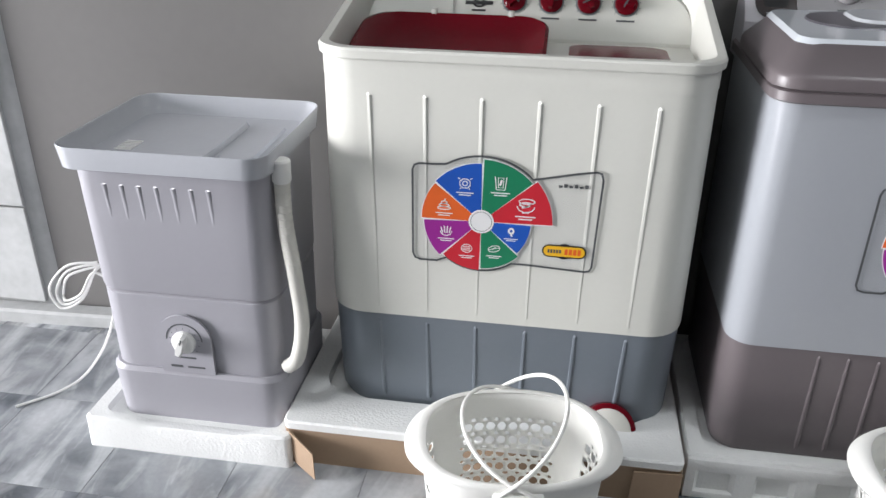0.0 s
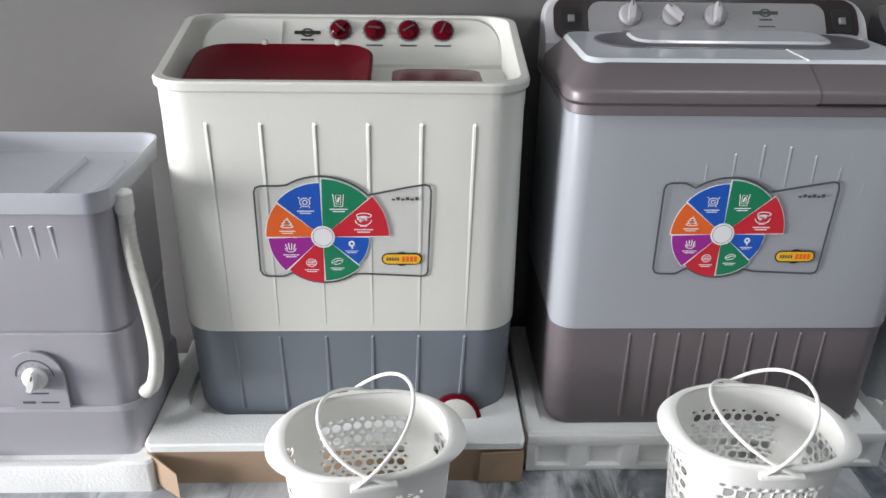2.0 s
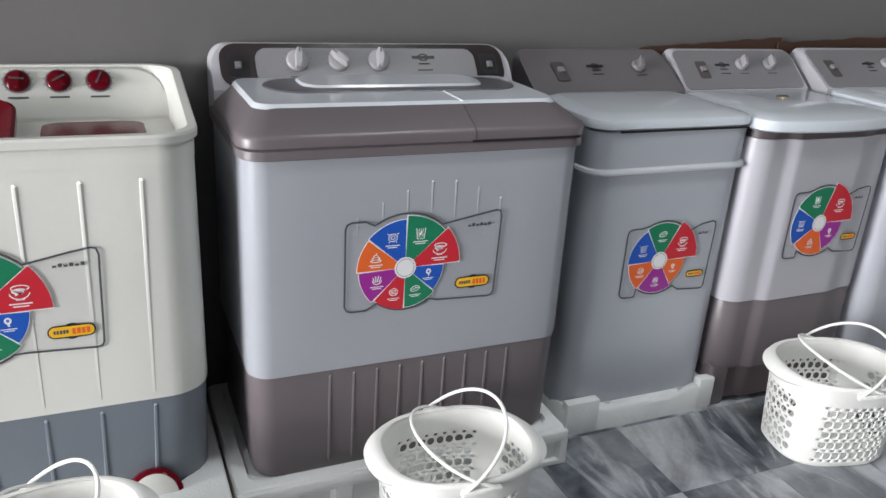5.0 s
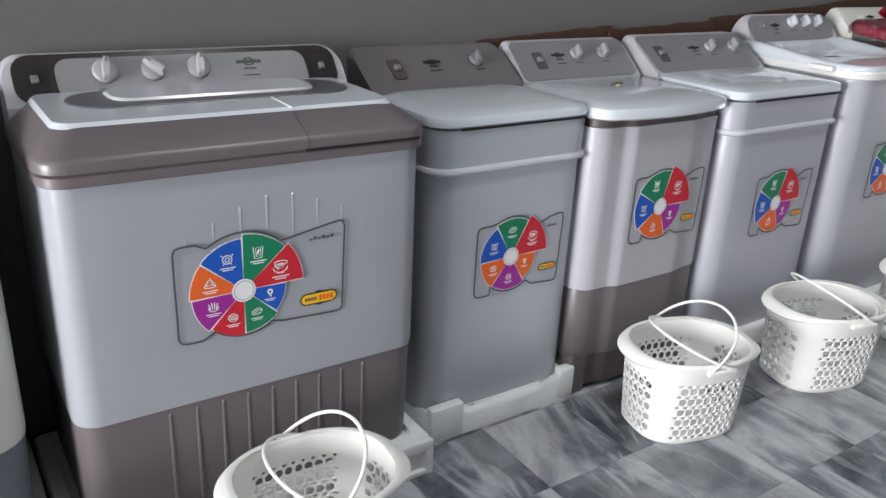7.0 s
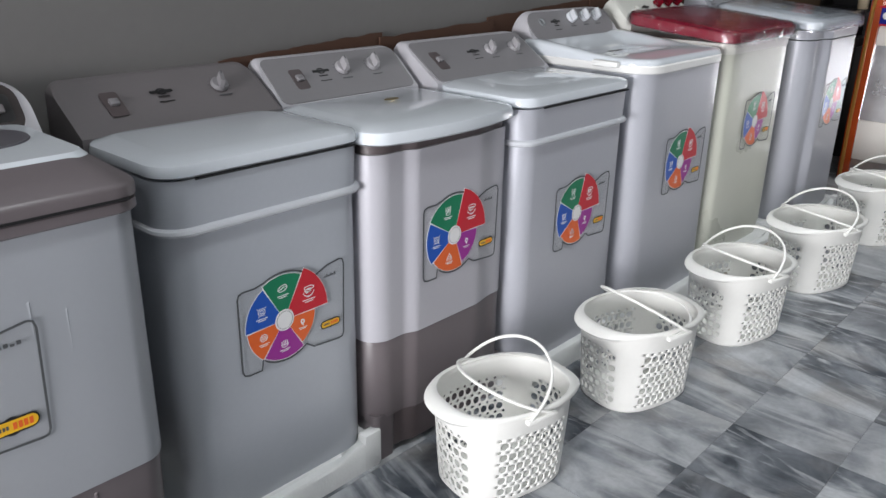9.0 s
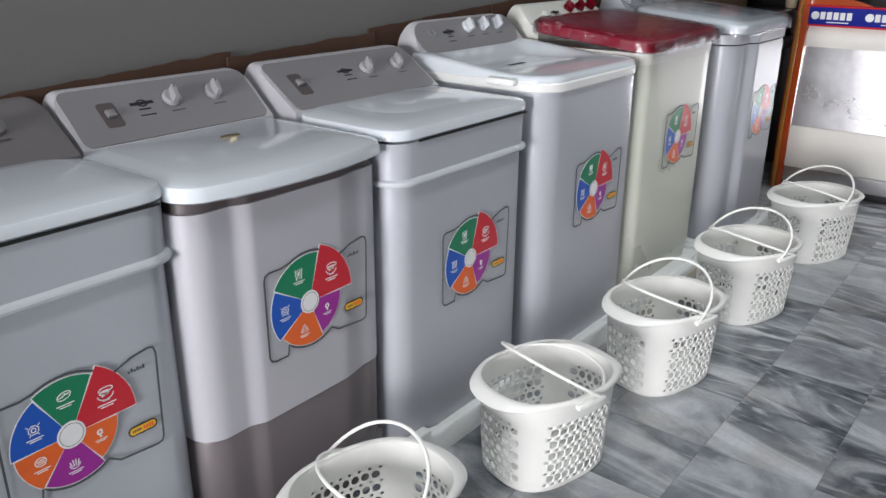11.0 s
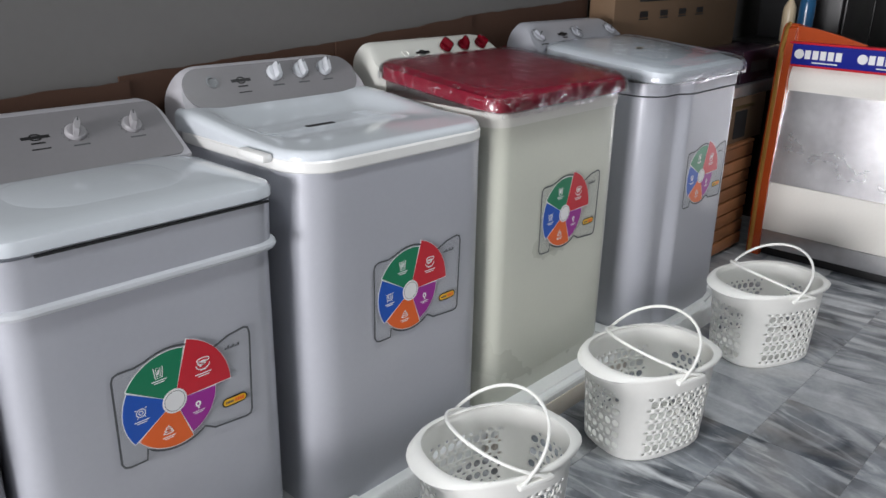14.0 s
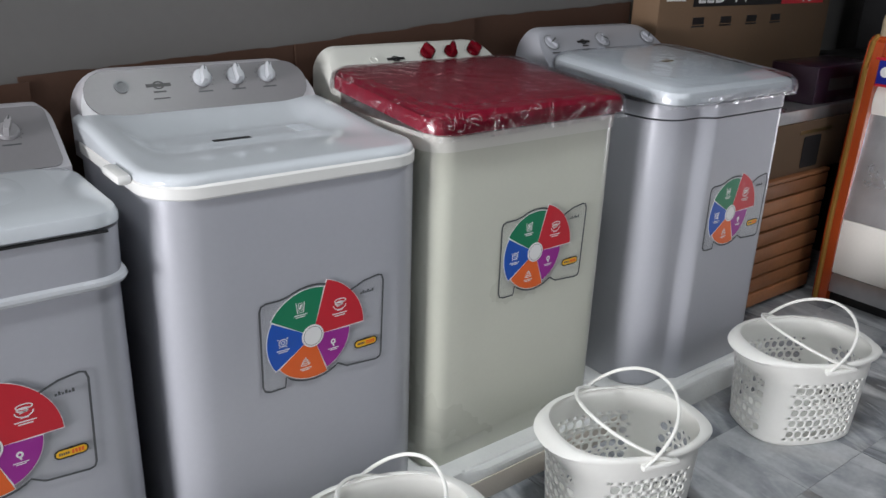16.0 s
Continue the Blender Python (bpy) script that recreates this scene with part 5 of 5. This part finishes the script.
def wrapped_washer(x, y, z):
    t = thing("washing_machine", pose(x, y, z), "grey painted steel washer with film-wrapped pale lid", "washing machine", "single washers in a row")
    w, d = 0.300, 0.54

    def front(zz, inset=0.0):
        ring = rring(-w + inset, w - inset, inset, d, 0.085, zz, 8, k=64)
        for p in ring:
            if p.y < 0.067:
                p.y -= 0.030 * (ease((p.x + 0.165) / 0.060) if p.x < 0 else ease((0.285 - p.x) / 0.07))
        return ring
    shell(t, "body", [front(0.0, 0.008), front(0.02), front(0.84)], M["steel_b"])
    shell(t, "collar", [front(0.843, 0.004), front(0.846, -0.003), front(0.885, -0.003)], M["steel_b"])
    lid = part("lid", tilt(loft(lid_rings(w + 0.012, -0.026, 0.47, 0.065, 0.885, 0.042, 0.012, bow=0.01)), 0.040, 0.0, 0.45), M["lid_white"], t)
    part("emblem", turned([(0.018, 0), (0.016, 0.002)], 20, axis=pose(0.0, 0.25, 0.9615, 5, 0, 0) @ Matrix.Diagonal((1.5, 0.6, 1, 1))), M["gold"], lid, "small gold oval emblem")
    wrap = part("lid_wrap", tilt(crinkled([rring(-w - 0.014, w + 0.014, -0.041, 0.472, 0.065, 0.883), rring(-w - 0.016, w + 0.016, -0.043, 0.474, 0.065, 0.90), rring(-w - 0.014, w + 0.014, -0.039, 0.472, 0.065, 0.922), rring(-w - 0.002, w + 0.002, -0.026, 0.462, 0.065, 0.936), rring(-w + 0.055, w - 0.055, 0.045, 0.44, 0.05, 0.945)], 0.0018, 9, 0.004), 0.040, 0.0, 0.45), M["film_flat"], lid, "smooth clear plastic film", sharp=24)
    creased_edge(wrap, 0.915, 0.040)
    yf, zf, yb, zt = 0.458, 0.928, 0.575, 1.036
    single_panel(t, w - 0.002, yf, zf, yb, zt, 0.625, 0.82, M["steel_b"], None, [(-0.235, 30), (0.005, -35), (0.235, 40)], M["steel_b"], None, r=0.085, emblem=-0.09, knob_f=0.62, knob_r=0.026, style="dial")
    sticker(t, 0.030, -0.0305, 0.535, FIVE, wide=False)
    return t


foam_tray(4.380, 5.085, 1.345, 2.0, 0.105, notch=0.02, corner=0.012, floor_z=0.09)
wrapped_washer(4.768, 1.416, 0.090)


# ---- laundry baskets ----
def basket_shape(u, v):
    """u: 0 to 1 round the basket from the middle of the front; v: 0 at the foot, 1 at the rim."""
    a = -math.pi / 2 + 2 * math.pi * u
    A, B = 0.153 + 0.023 * v, 0.116 + 0.021 * v
    n = 2.9 - 0.5 * v
    c, s = math.cos(a), math.sin(a)
    return Vector((A * math.copysign(abs(c) ** (2 / n), c), B * math.copysign(abs(s) ** (2 / n), s), 0.258 * v))


def basket_params(n):
    """n evenly spaced steps round the basket's middle."""
    fine = [i / 2000 for i in range(2001)]
    pts = [basket_shape(f, 0.5) for f in fine]
    run = [0.0]
    for p, q in zip(pts, pts[1:]):
        run.append(run[-1] + (q - p).length)
    return [float(np.interp(run[-1] * i / n, run, fine)) for i in range(n + 1)]


def laundry_basket(leans=((42, -0.036, 1.0), (-44, 0.036, 0.55))):
    t = thing("laundry_basket", pose(0, 0, 0), "white perforated plastic laundry basket with two thin bail handles", "basket", "laundry baskets in a row")
    cols = 40
    heights = [0.0105, 0.0235] * 5 + [0.0105]
    half = basket_params(cols * 2)
    v0 = 0.065
    edges = [v0]
    for h in heights:
        edges.append(edges[-1] + h / 0.258)
    v1 = edges[-1]
    bm = bmesh.new()
    made = {}

    def vert(i, v):
        i %= cols * 2
        key = (i, round(v, 5))
        if key not in made:
            made[key] = bm.verts.new(basket_shape(half[i], v))
        return made[key]

    def at(i, v):  # i in half columns, may be a fraction
        i %= cols * 2
        k = int(i)
        f = i - k
        return basket_shape(half[k] + (half[k + 1] - half[k]) * f, v)

    for r, (a, b) in enumerate(zip(edges, edges[1:])):
        small = r % 2 == 0
        for c in range(cols):
            i = 2 * c + (r % 2) - 1
            ring = [vert(i, a), vert(i + 1, a), vert(i + 2, a), vert(i + 2, b), vert(i + 1, b), vert(i, b)]
            m = (i + 1) % (2 * cols) / 2
            front, back = min(m, cols - m), abs(m - cols / 2)
            left, right = abs(m - cols * 0.75), abs(m - cols * 0.25)
            holed = front < 4.1 or back < 4.1 or left < 2.6 or right < 2.6
            if not holed:
                bm.faces.new(ring)
                continue
            qu, qv = (0.36, 0.80) if small else (0.82, 0.86)
            inner = []
            for g in range(12):
                cx, cy = math.cos(radians(30 * g - 150)), math.sin(radians(30 * g - 150))
                inner.append(bm.verts.new(at(i + 1 + cx * qu, (a + b) / 2 + cy * qv * (b - a) / 2)))
            for k in range(6):
                bm.faces.new((ring[k], ring[(k + 1) % 6], inner[(2 * k + 2) % 12], inner[2 * k + 1], inner[2 * k]))
    # plain foot and neck
    def band(vs):
        for lo, hi in zip(vs, vs[1:]):
            for i in range(cols * 2):
                bm.faces.new((vert(i, lo), vert(i + 1, lo), vert(i + 1, hi), vert(i, hi)))
    band([0.03, v0])
    band([v1, 0.93, 1.0])
    # floor of the basket with a rounded edge
    low = [bm.verts.new(basket_shape(half[i], 0.0) * 0.965 + Vector((0, 0, 0.0006))) for i in range(cols * 2)]
    for i in range(cols * 2):
        bm.faces.new((low[i], low[(i + 1) % (cols * 2)], vert(i + 1, 0.03), vert(i, 0.03)))
    bm.faces.new(low[::-1])
    body = part("body", bm, M["basket"], t, "thin wall with rows of round holes")
    sol = body.modifiers.new("thickness", "SOLIDIFY")
    sol.thickness, sol.offset = 0.0026, 1.0
    # rolled rim, wider at both ends
    n = 96
    us = basket_params(n)[:-1]
    prof = ((0.0, -0.004), (0.005, -0.012), (0.0085, -0.0115), (0.010, -0.004), (0.0075, 0.002), (0.0025, 0.003), (-0.0025, 0.0005))
    bm = bmesh.new()
    rows_v = []
    for u in us:
        p = basket_shape(u, 1.0)
        out = Vector((p.x / 0.176 ** 2, p.y / 0.137 ** 2, 0)).normalized()
        end = abs(p.x / 0.176) ** 5
        rows_v.append([bm.verts.new(p + out * (o * (1 + 2.3 * end)) + Vector((0, 0, dz - 0.012 * end * (1 if o > 0.0045 else 0)))) for o, dz in prof])
    for i in range(n):
        A, B = rows_v[i], rows_v[(i + 1) % n]
        for k in range(len(prof)):
            k2 = (k + 1) % len(prof)
            bm.faces.new((A[k], B[k], B[k2], A[k2]))
    part("rim", bm, M["basket"], t, sharp=60)
    for sy in (-1, 1):
        part("handle_lug", box(-0.046, 0.046, sy * 0.150 - 0.008, sy * 0.150 + 0.008, 0.234, 0.248, 0.005), M["basket"], t)
    # the feet of the two bails are set apart, so that they cross at the rim
    for lean, foot, flat in leans:
        pts = []
        for k in range(29):
            a = math.pi * k / 28
            yy, hh = -0.152 * math.cos(a), 0.143 * math.sin(a) ** 0.85
            pts.append((math.sin(radians(lean)) * hh * 1.0 + foot * (1 - math.sin(a) ** 0.8), yy, 0.244 + math.cos(radians(lean)) * hh * flat))
        part("bail_handle", tube(pts, 0.0041, 8), M["basket"], t)
    return t


SPOTS = ((0.124, 1.222, 8), (0.955, 1.240, -3), (2.137, 1.248, -14), (2.765, 1.212, -15), (3.400, 1.168, -16), (4.072, 1.136, -18), (4.870, 1.112, -24))
SIZES = (1.0, 1.0, 1.02, 1.05, 1.06, 1.09, 1.11)
PLACES = [pose(bx, by, 0.0005, 0, 0, br) @ Matrix.Scale(size, 4) for (bx, by, br), size in zip(SPOTS, SIZES)]
first = laundry_basket()
for k in (1, 2, 4, 5, 6):
    copy_thing(first, PLACES[k])
first.matrix_world = PLACES[0]
# one basket has a bail leaning out over its end and the other laid down on the rim
laundry_basket(((-38, 0.036, 0.75), (66, -0.036, 0.35))).matrix_world = PLACES[3]


# ---- cartons and boards along the wall ----
def torn_sheet(x0, x1, z0, z1, off, seed, mat):
    rng = random.Random(seed)
    n = 24
    t = thing("cardboard_sheet", pose(x0, wall_y(x0) - off, 0, 0, 0, math.degrees(math.atan(0.045))), "flattened brown cardboard with torn top edge against the wall", "cardboard", "cardboard sheets on the wall")
    L = x1 - x0
    tops, jag = [], 0
    for i in range(n + 1):
        jag = jag * 0.5 + rng.uniform(-1, 1) * 0.0022
        tops.append(z0 + (z1 - z0) * i / n + jag)
    front = [Vector((L * i / n, 0, 0.0)) for i in range(n + 1)] + [Vector((L * i / n, 0, tops[i])) for i in range(n, -1, -1)]
    part("sheet", loft([front, [p + Vector((0, 0.006, 0)) for p in front]]), mat, t)


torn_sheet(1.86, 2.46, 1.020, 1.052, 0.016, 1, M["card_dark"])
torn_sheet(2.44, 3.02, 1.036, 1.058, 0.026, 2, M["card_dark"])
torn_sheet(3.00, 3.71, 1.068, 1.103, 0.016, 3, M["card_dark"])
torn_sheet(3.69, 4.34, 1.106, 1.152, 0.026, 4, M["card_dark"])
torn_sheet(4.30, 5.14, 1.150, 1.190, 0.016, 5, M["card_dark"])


def television_carton():
    t = thing("television_carton", pose(5.13, 2.005, 0, 0, 0, 2), "large brown television carton with black and red print", "carton")
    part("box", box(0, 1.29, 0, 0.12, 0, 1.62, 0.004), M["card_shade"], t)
    m = face_frame((0, -0.001, 0), (1, 0, 0), (0, 0, 1))
    part("black_print", slab([(0.21, 1.178), (0.856, 1.178), (0.856, 1.58), (0.21, 1.58)], 0.0006, m), M["black"], t)
    part("red_print", slab([(0.857, 1.178), (1.22, 1.178), (1.22, 1.58), (0.857, 1.58)], 0.0006, m), M["s_red"], t)
    text_mesh("lettering", "LED TV", 0.115, M["s_white"], t, m @ Matrix.Translation((0.42, 1.225, 0.0008)))
    text_mesh("lettering", "40", 0.13, M["s_white"], t, m @ Matrix.Translation((1.06, 1.225, 0.0008)))
    for k in range(4):
        bm = bmesh.new()
        x0 = 0.22 + 0.19 * k
        ribbon([(x0, 1.125), (x0 + 0.075, 1.125)], 0.026, 0.0006, m, bm, closed=False)
        ribbon([(x0 - 0.005, 1.1045), (x0 + 0.080, 1.1045)], 0.006, 0.0006, m, bm, closed=False)
        part("printed_symbol", bm, M["black"], t)
    part("label", slab([(0.04, 1.20), (0.16, 1.20), (0.16, 1.30), (0.04, 1.30)], 0.0008, m), M["s_white"], t, "white paper label")
    return t


television_carton()


def slat_crate():
    t = thing("wooden_crate", pose(5.20, 1.66, 0), "reddish wooden slatted crate beside the end washer", "crate")
    for cx in (0.02, 0.36, 0.70):
        part("post", box(cx - 0.02, cx + 0.02, 0.022, 0.06, 0, 0.534, 0.002), M["wood"], t)
        part("post", box(cx - 0.02, cx + 0.02, 0.25, 0.29, 0, 0.534, 0.002), M["wood"], t)
    for k in range(8):
        z = 0.02 + 0.065 * k
        part("slat", box(-0.01, 0.74, 0.0 + 0.002 * (k % 3), 0.022, z, z + 0.056, 0.003), M["wood"], t)
    part("top_board", box(-0.01, 0.74, 0.0, 0.30, 0.535, 0.550, 0.002), M["wood"], t)
    return t


slat_crate()


def small_carton():
    t = thing("carton", pose(5.45, 1.68, 0.5505), "brown carton with a dark hand hole on a crate", "carton")
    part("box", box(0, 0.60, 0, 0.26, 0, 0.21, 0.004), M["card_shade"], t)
    m = face_frame((0.335, -0.001, 0.085), (1, 0, 0), (0, 0, 1))
    part("hand_hole", plate(0.13, 0.13, 0.01, m, 0.0012), M["void"], t)
    part("tape", slab([(-0.1, 0.075), (0.14, 0.075), (0.14, 0.09), (-0.1, 0.09)], 0.0006, m), M["gold"], t)


small_carton()
board = thing("shelf_board", pose(5.50, 1.685, 0.761), "grey board lying across a brown carton", "board")
part("board", box(0, 0.80, 0, 0.25, 0, 0.050, 0.003), M["stainless"], board)
dark_box = thing("wrapped_carton", pose(5.80, 1.715, 0.8115), "dark purple carton wrapped in clear film", "carton")
part("box", box(0, 0.44, 0, 0.20, 0, 0.15, 0.004), M["purple_card"], dark_box)
part("print_band", box(0.10, 0.30, -0.0008, 0.0, 0.05, 0.10), M["print_soft"], dark_box)
part("wrap", box(-0.004, 0.444, -0.005, 0.204, 0.002, 0.155, 0.006), M["film"], dark_box)


def display_counter():
    t = thing("display_counter", pose(5.88, 1.595, 0), "stainless display counter with orange end panel and blue sign strip", "counter")
    L = 1.7
    part("plinth", box(0.03, 0.72, -L, -0.03, 0, 0.050, 0.004), M["black"], t)
    part("kick_panel", box(0.006, 0.74, -L, -0.03, 0.045, 0.13, 0.004), M["stainless"], t, "grey steel kick panel")
    part("front_panel", box(0.0, 0.74, -L, -0.03, 0.13, 0.37, 0.012), M["counter_white"], t, "warm white front panel")
    bm = loft([[Vector(p) for p in ((0.0, y, 0.37), (0.05, y, 0.90), (0.74, y, 0.90), (0.74, y, 0.37))] for y in (-L, -0.03)])
    part("steel_front", bm, M["stainless"], t, "stainless front under plastic film")
    part("wrap", loft([[Vector(p) for p in ((-0.004, y, 0.375), (0.045, y, 0.895), (0.047, y, 0.895), (-0.002, y, 0.375))] for y in (-L, -0.04)]), M["film_flat"], t)
    # white band stands in for the bright highlight under the sign strip
    part("top_rail", loft([[Vector((0.075 - 0.045 * math.sin(g), y, 0.845 - 0.075 * math.cos(g))) for g in np.linspace(0.5, 3.0, 9)] + [Vector((0.12, y, 0.91)), Vector((0.12, y, 0.80))] for y in (-L, -0.061)]), M["counter_white"], t, "rounded white band standing in for the bright highlight")
    strip = part("sign_strip", box(0.02, 0.06, -L, -0.05, 0.918, 1.010, 0.003), M["sign_blue"], t, "blue sign strip with white marks")
    part("sign_edge", box(0.016, 0.064, -L, -0.045, 1.008, 1.018, 0.002), M["s_red"], strip)
    part("sign_edge", box(0.016, 0.064, -L, -0.045, 0.909, 0.919, 0.002), M["s_red"], strip)
    m = face_frame((0.019, -0.05, 0.965), (0, -1, 0), (0, 0, 1))
    for k in range(6):
        o = 0.042 + 0.268 * k
        part("sign_mark", slab([(o + 0.021 * math.cos(a), 0.021 * math.sin(a)) for a in np.linspace(0, 2 * math.pi, 21)[:-1]], 0.0012, m), M["s_white"], strip)
        bm = bmesh.new()
        for j in range(5):
            ribbon([(o + 0.038 + 0.033 * j, -0.019), (o + 0.038 + 0.033 * j, 0.019)], 0.025, 0.0012, m, bm, closed=False)
        ribbon([(o + 0.06, -0.033), (o + 0.17, -0.033)], 0.005, 0.0012, m, bm, closed=False)
        part("sign_bar", bm, M["s_white"], strip)
    top = part("top", box(0.06, 0.76, -L, -0.03, 0.90, 0.93, 0.006), M["stainless"], t)
    outline = [(-0.005, 0.0), (-0.012, 0.35), (0.002, 0.70), (0.012, 0.97), (0.03, 1.07), (0.06, 1.092), (0.25, 1.06), (0.45, 0.99), (0.60, 0.96), (0.76, 0.95), (0.76, 0.0)]
    m = face_frame((0, 0.0, 0), (1, 0, 0), (0, 0, 1))
    part("end_panel", slab(outline, 0.060, m), M["orange"], t, "glossy orange end panel with curved top")
    part("edge_trim", tube([(px - 0.003, -0.017, pz) for px, pz in outline[:6]], 0.010, 8), M["brass"], t)
    crown = [(0.0, 1.015), (-0.36, 1.015), (-0.36, 1.022)] + [(-0.36 + 0.36 * f, 1.022 + 0.065 * math.sin(f * 1.57)) for f in np.linspace(0.1, 1, 8)]
    part("crown_panel", loft([[Vector((x, y, z)) for y, z in crown] for x in (0.045, 0.065)]), M["orange"], t)
    return t


display_counter()


def bottle(x, y, z, r, h, mat, cap, label):
    t = thing("bottle", pose(x, y, z), label, "bottle")
    part("body", turned([(r * 0.9, 0), (r, 0.006), (r, h * 0.62), (r * 0.9, h * 0.70), (r * 0.42, h * 0.82), (r * 0.40, h * 0.90)], 20), mat, t)
    part("cap", turned([(r * 0.46, h * 0.90), (r * 0.46, h * 0.99), (r * 0.40, h)], 16), cap, t)
    return t


def dark_cabinet(name, x0, x1, y0, y1, h, doors, label):
    t = thing(name, pose(x0, y0, 0), label, "cabinet")
    w = x1 - x0
    part("body", box(0, w, 0, y1 - y0, 0, h, 0.01), M["black"], t)
    for k in range(doors):
        part("door", box(0.02 + (w - 0.02) / doors * k, (w - 0.02) / doors * (k + 1), -0.018, -0.002, 0.06, h - 0.04, 0.006), M["black"], t)


dark_cabinet("tall_cabinet", 6.86, 7.86, 1.66, 2.11, 2.1, 2, "tall black cabinet in the shop's corner")
dark_cabinet("low_cabinet", 6.44, 6.84, 1.66, 2.11, 0.95, 1, "low black cabinet behind the counter with bottles on it")
bottle(6.60, 1.838, 0.9505, 0.034, 0.255, M["bottle_cream"], M["bottle_cream"], "cream plastic bottle on a black cabinet")
bottle(6.60, 1.750, 0.9505, 0.040, 0.320, M["bottle"], M["s_blue"], "dark blue plastic bottle on a black cabinet")


# ---- floor tiles, the last and most numerous pieces ----
def tiles():
    size, gap = 0.30, 0.0014
    def tile_mesh():
        return finish("tile", box(gap / 2, size - gap / 2, gap / 2, size - gap / 2, -0.008, 0.0, 0.0006, seg=1), M["tile"])
    me = tile_mesh()
    rest = bmesh.new()
    x_from, y_from = 1.595 - 19 * size, 0.590 - 17 * size
    for i in range(41):
        for j in range(23):
            x, y = x_from + size * i, y_from + size * j
            if x > 8.1 or y > 2.15 or x < -4.1:
                continue
            if -1.7 < x < 6.0 and 0.2 < y < 2.0:
                ob = new("tile", me)
                ob.location = (x, y, 0)
                ob.parent = FLOOR
            else:
                box(x + gap / 2, x + size - gap / 2, y + gap / 2, y + size - gap / 2, -0.008, 0.0, bm=rest)
    far = part("far_tiles", rest, M["tile"], FLOOR)
    tagged(far, kind="stuff")


tiles()
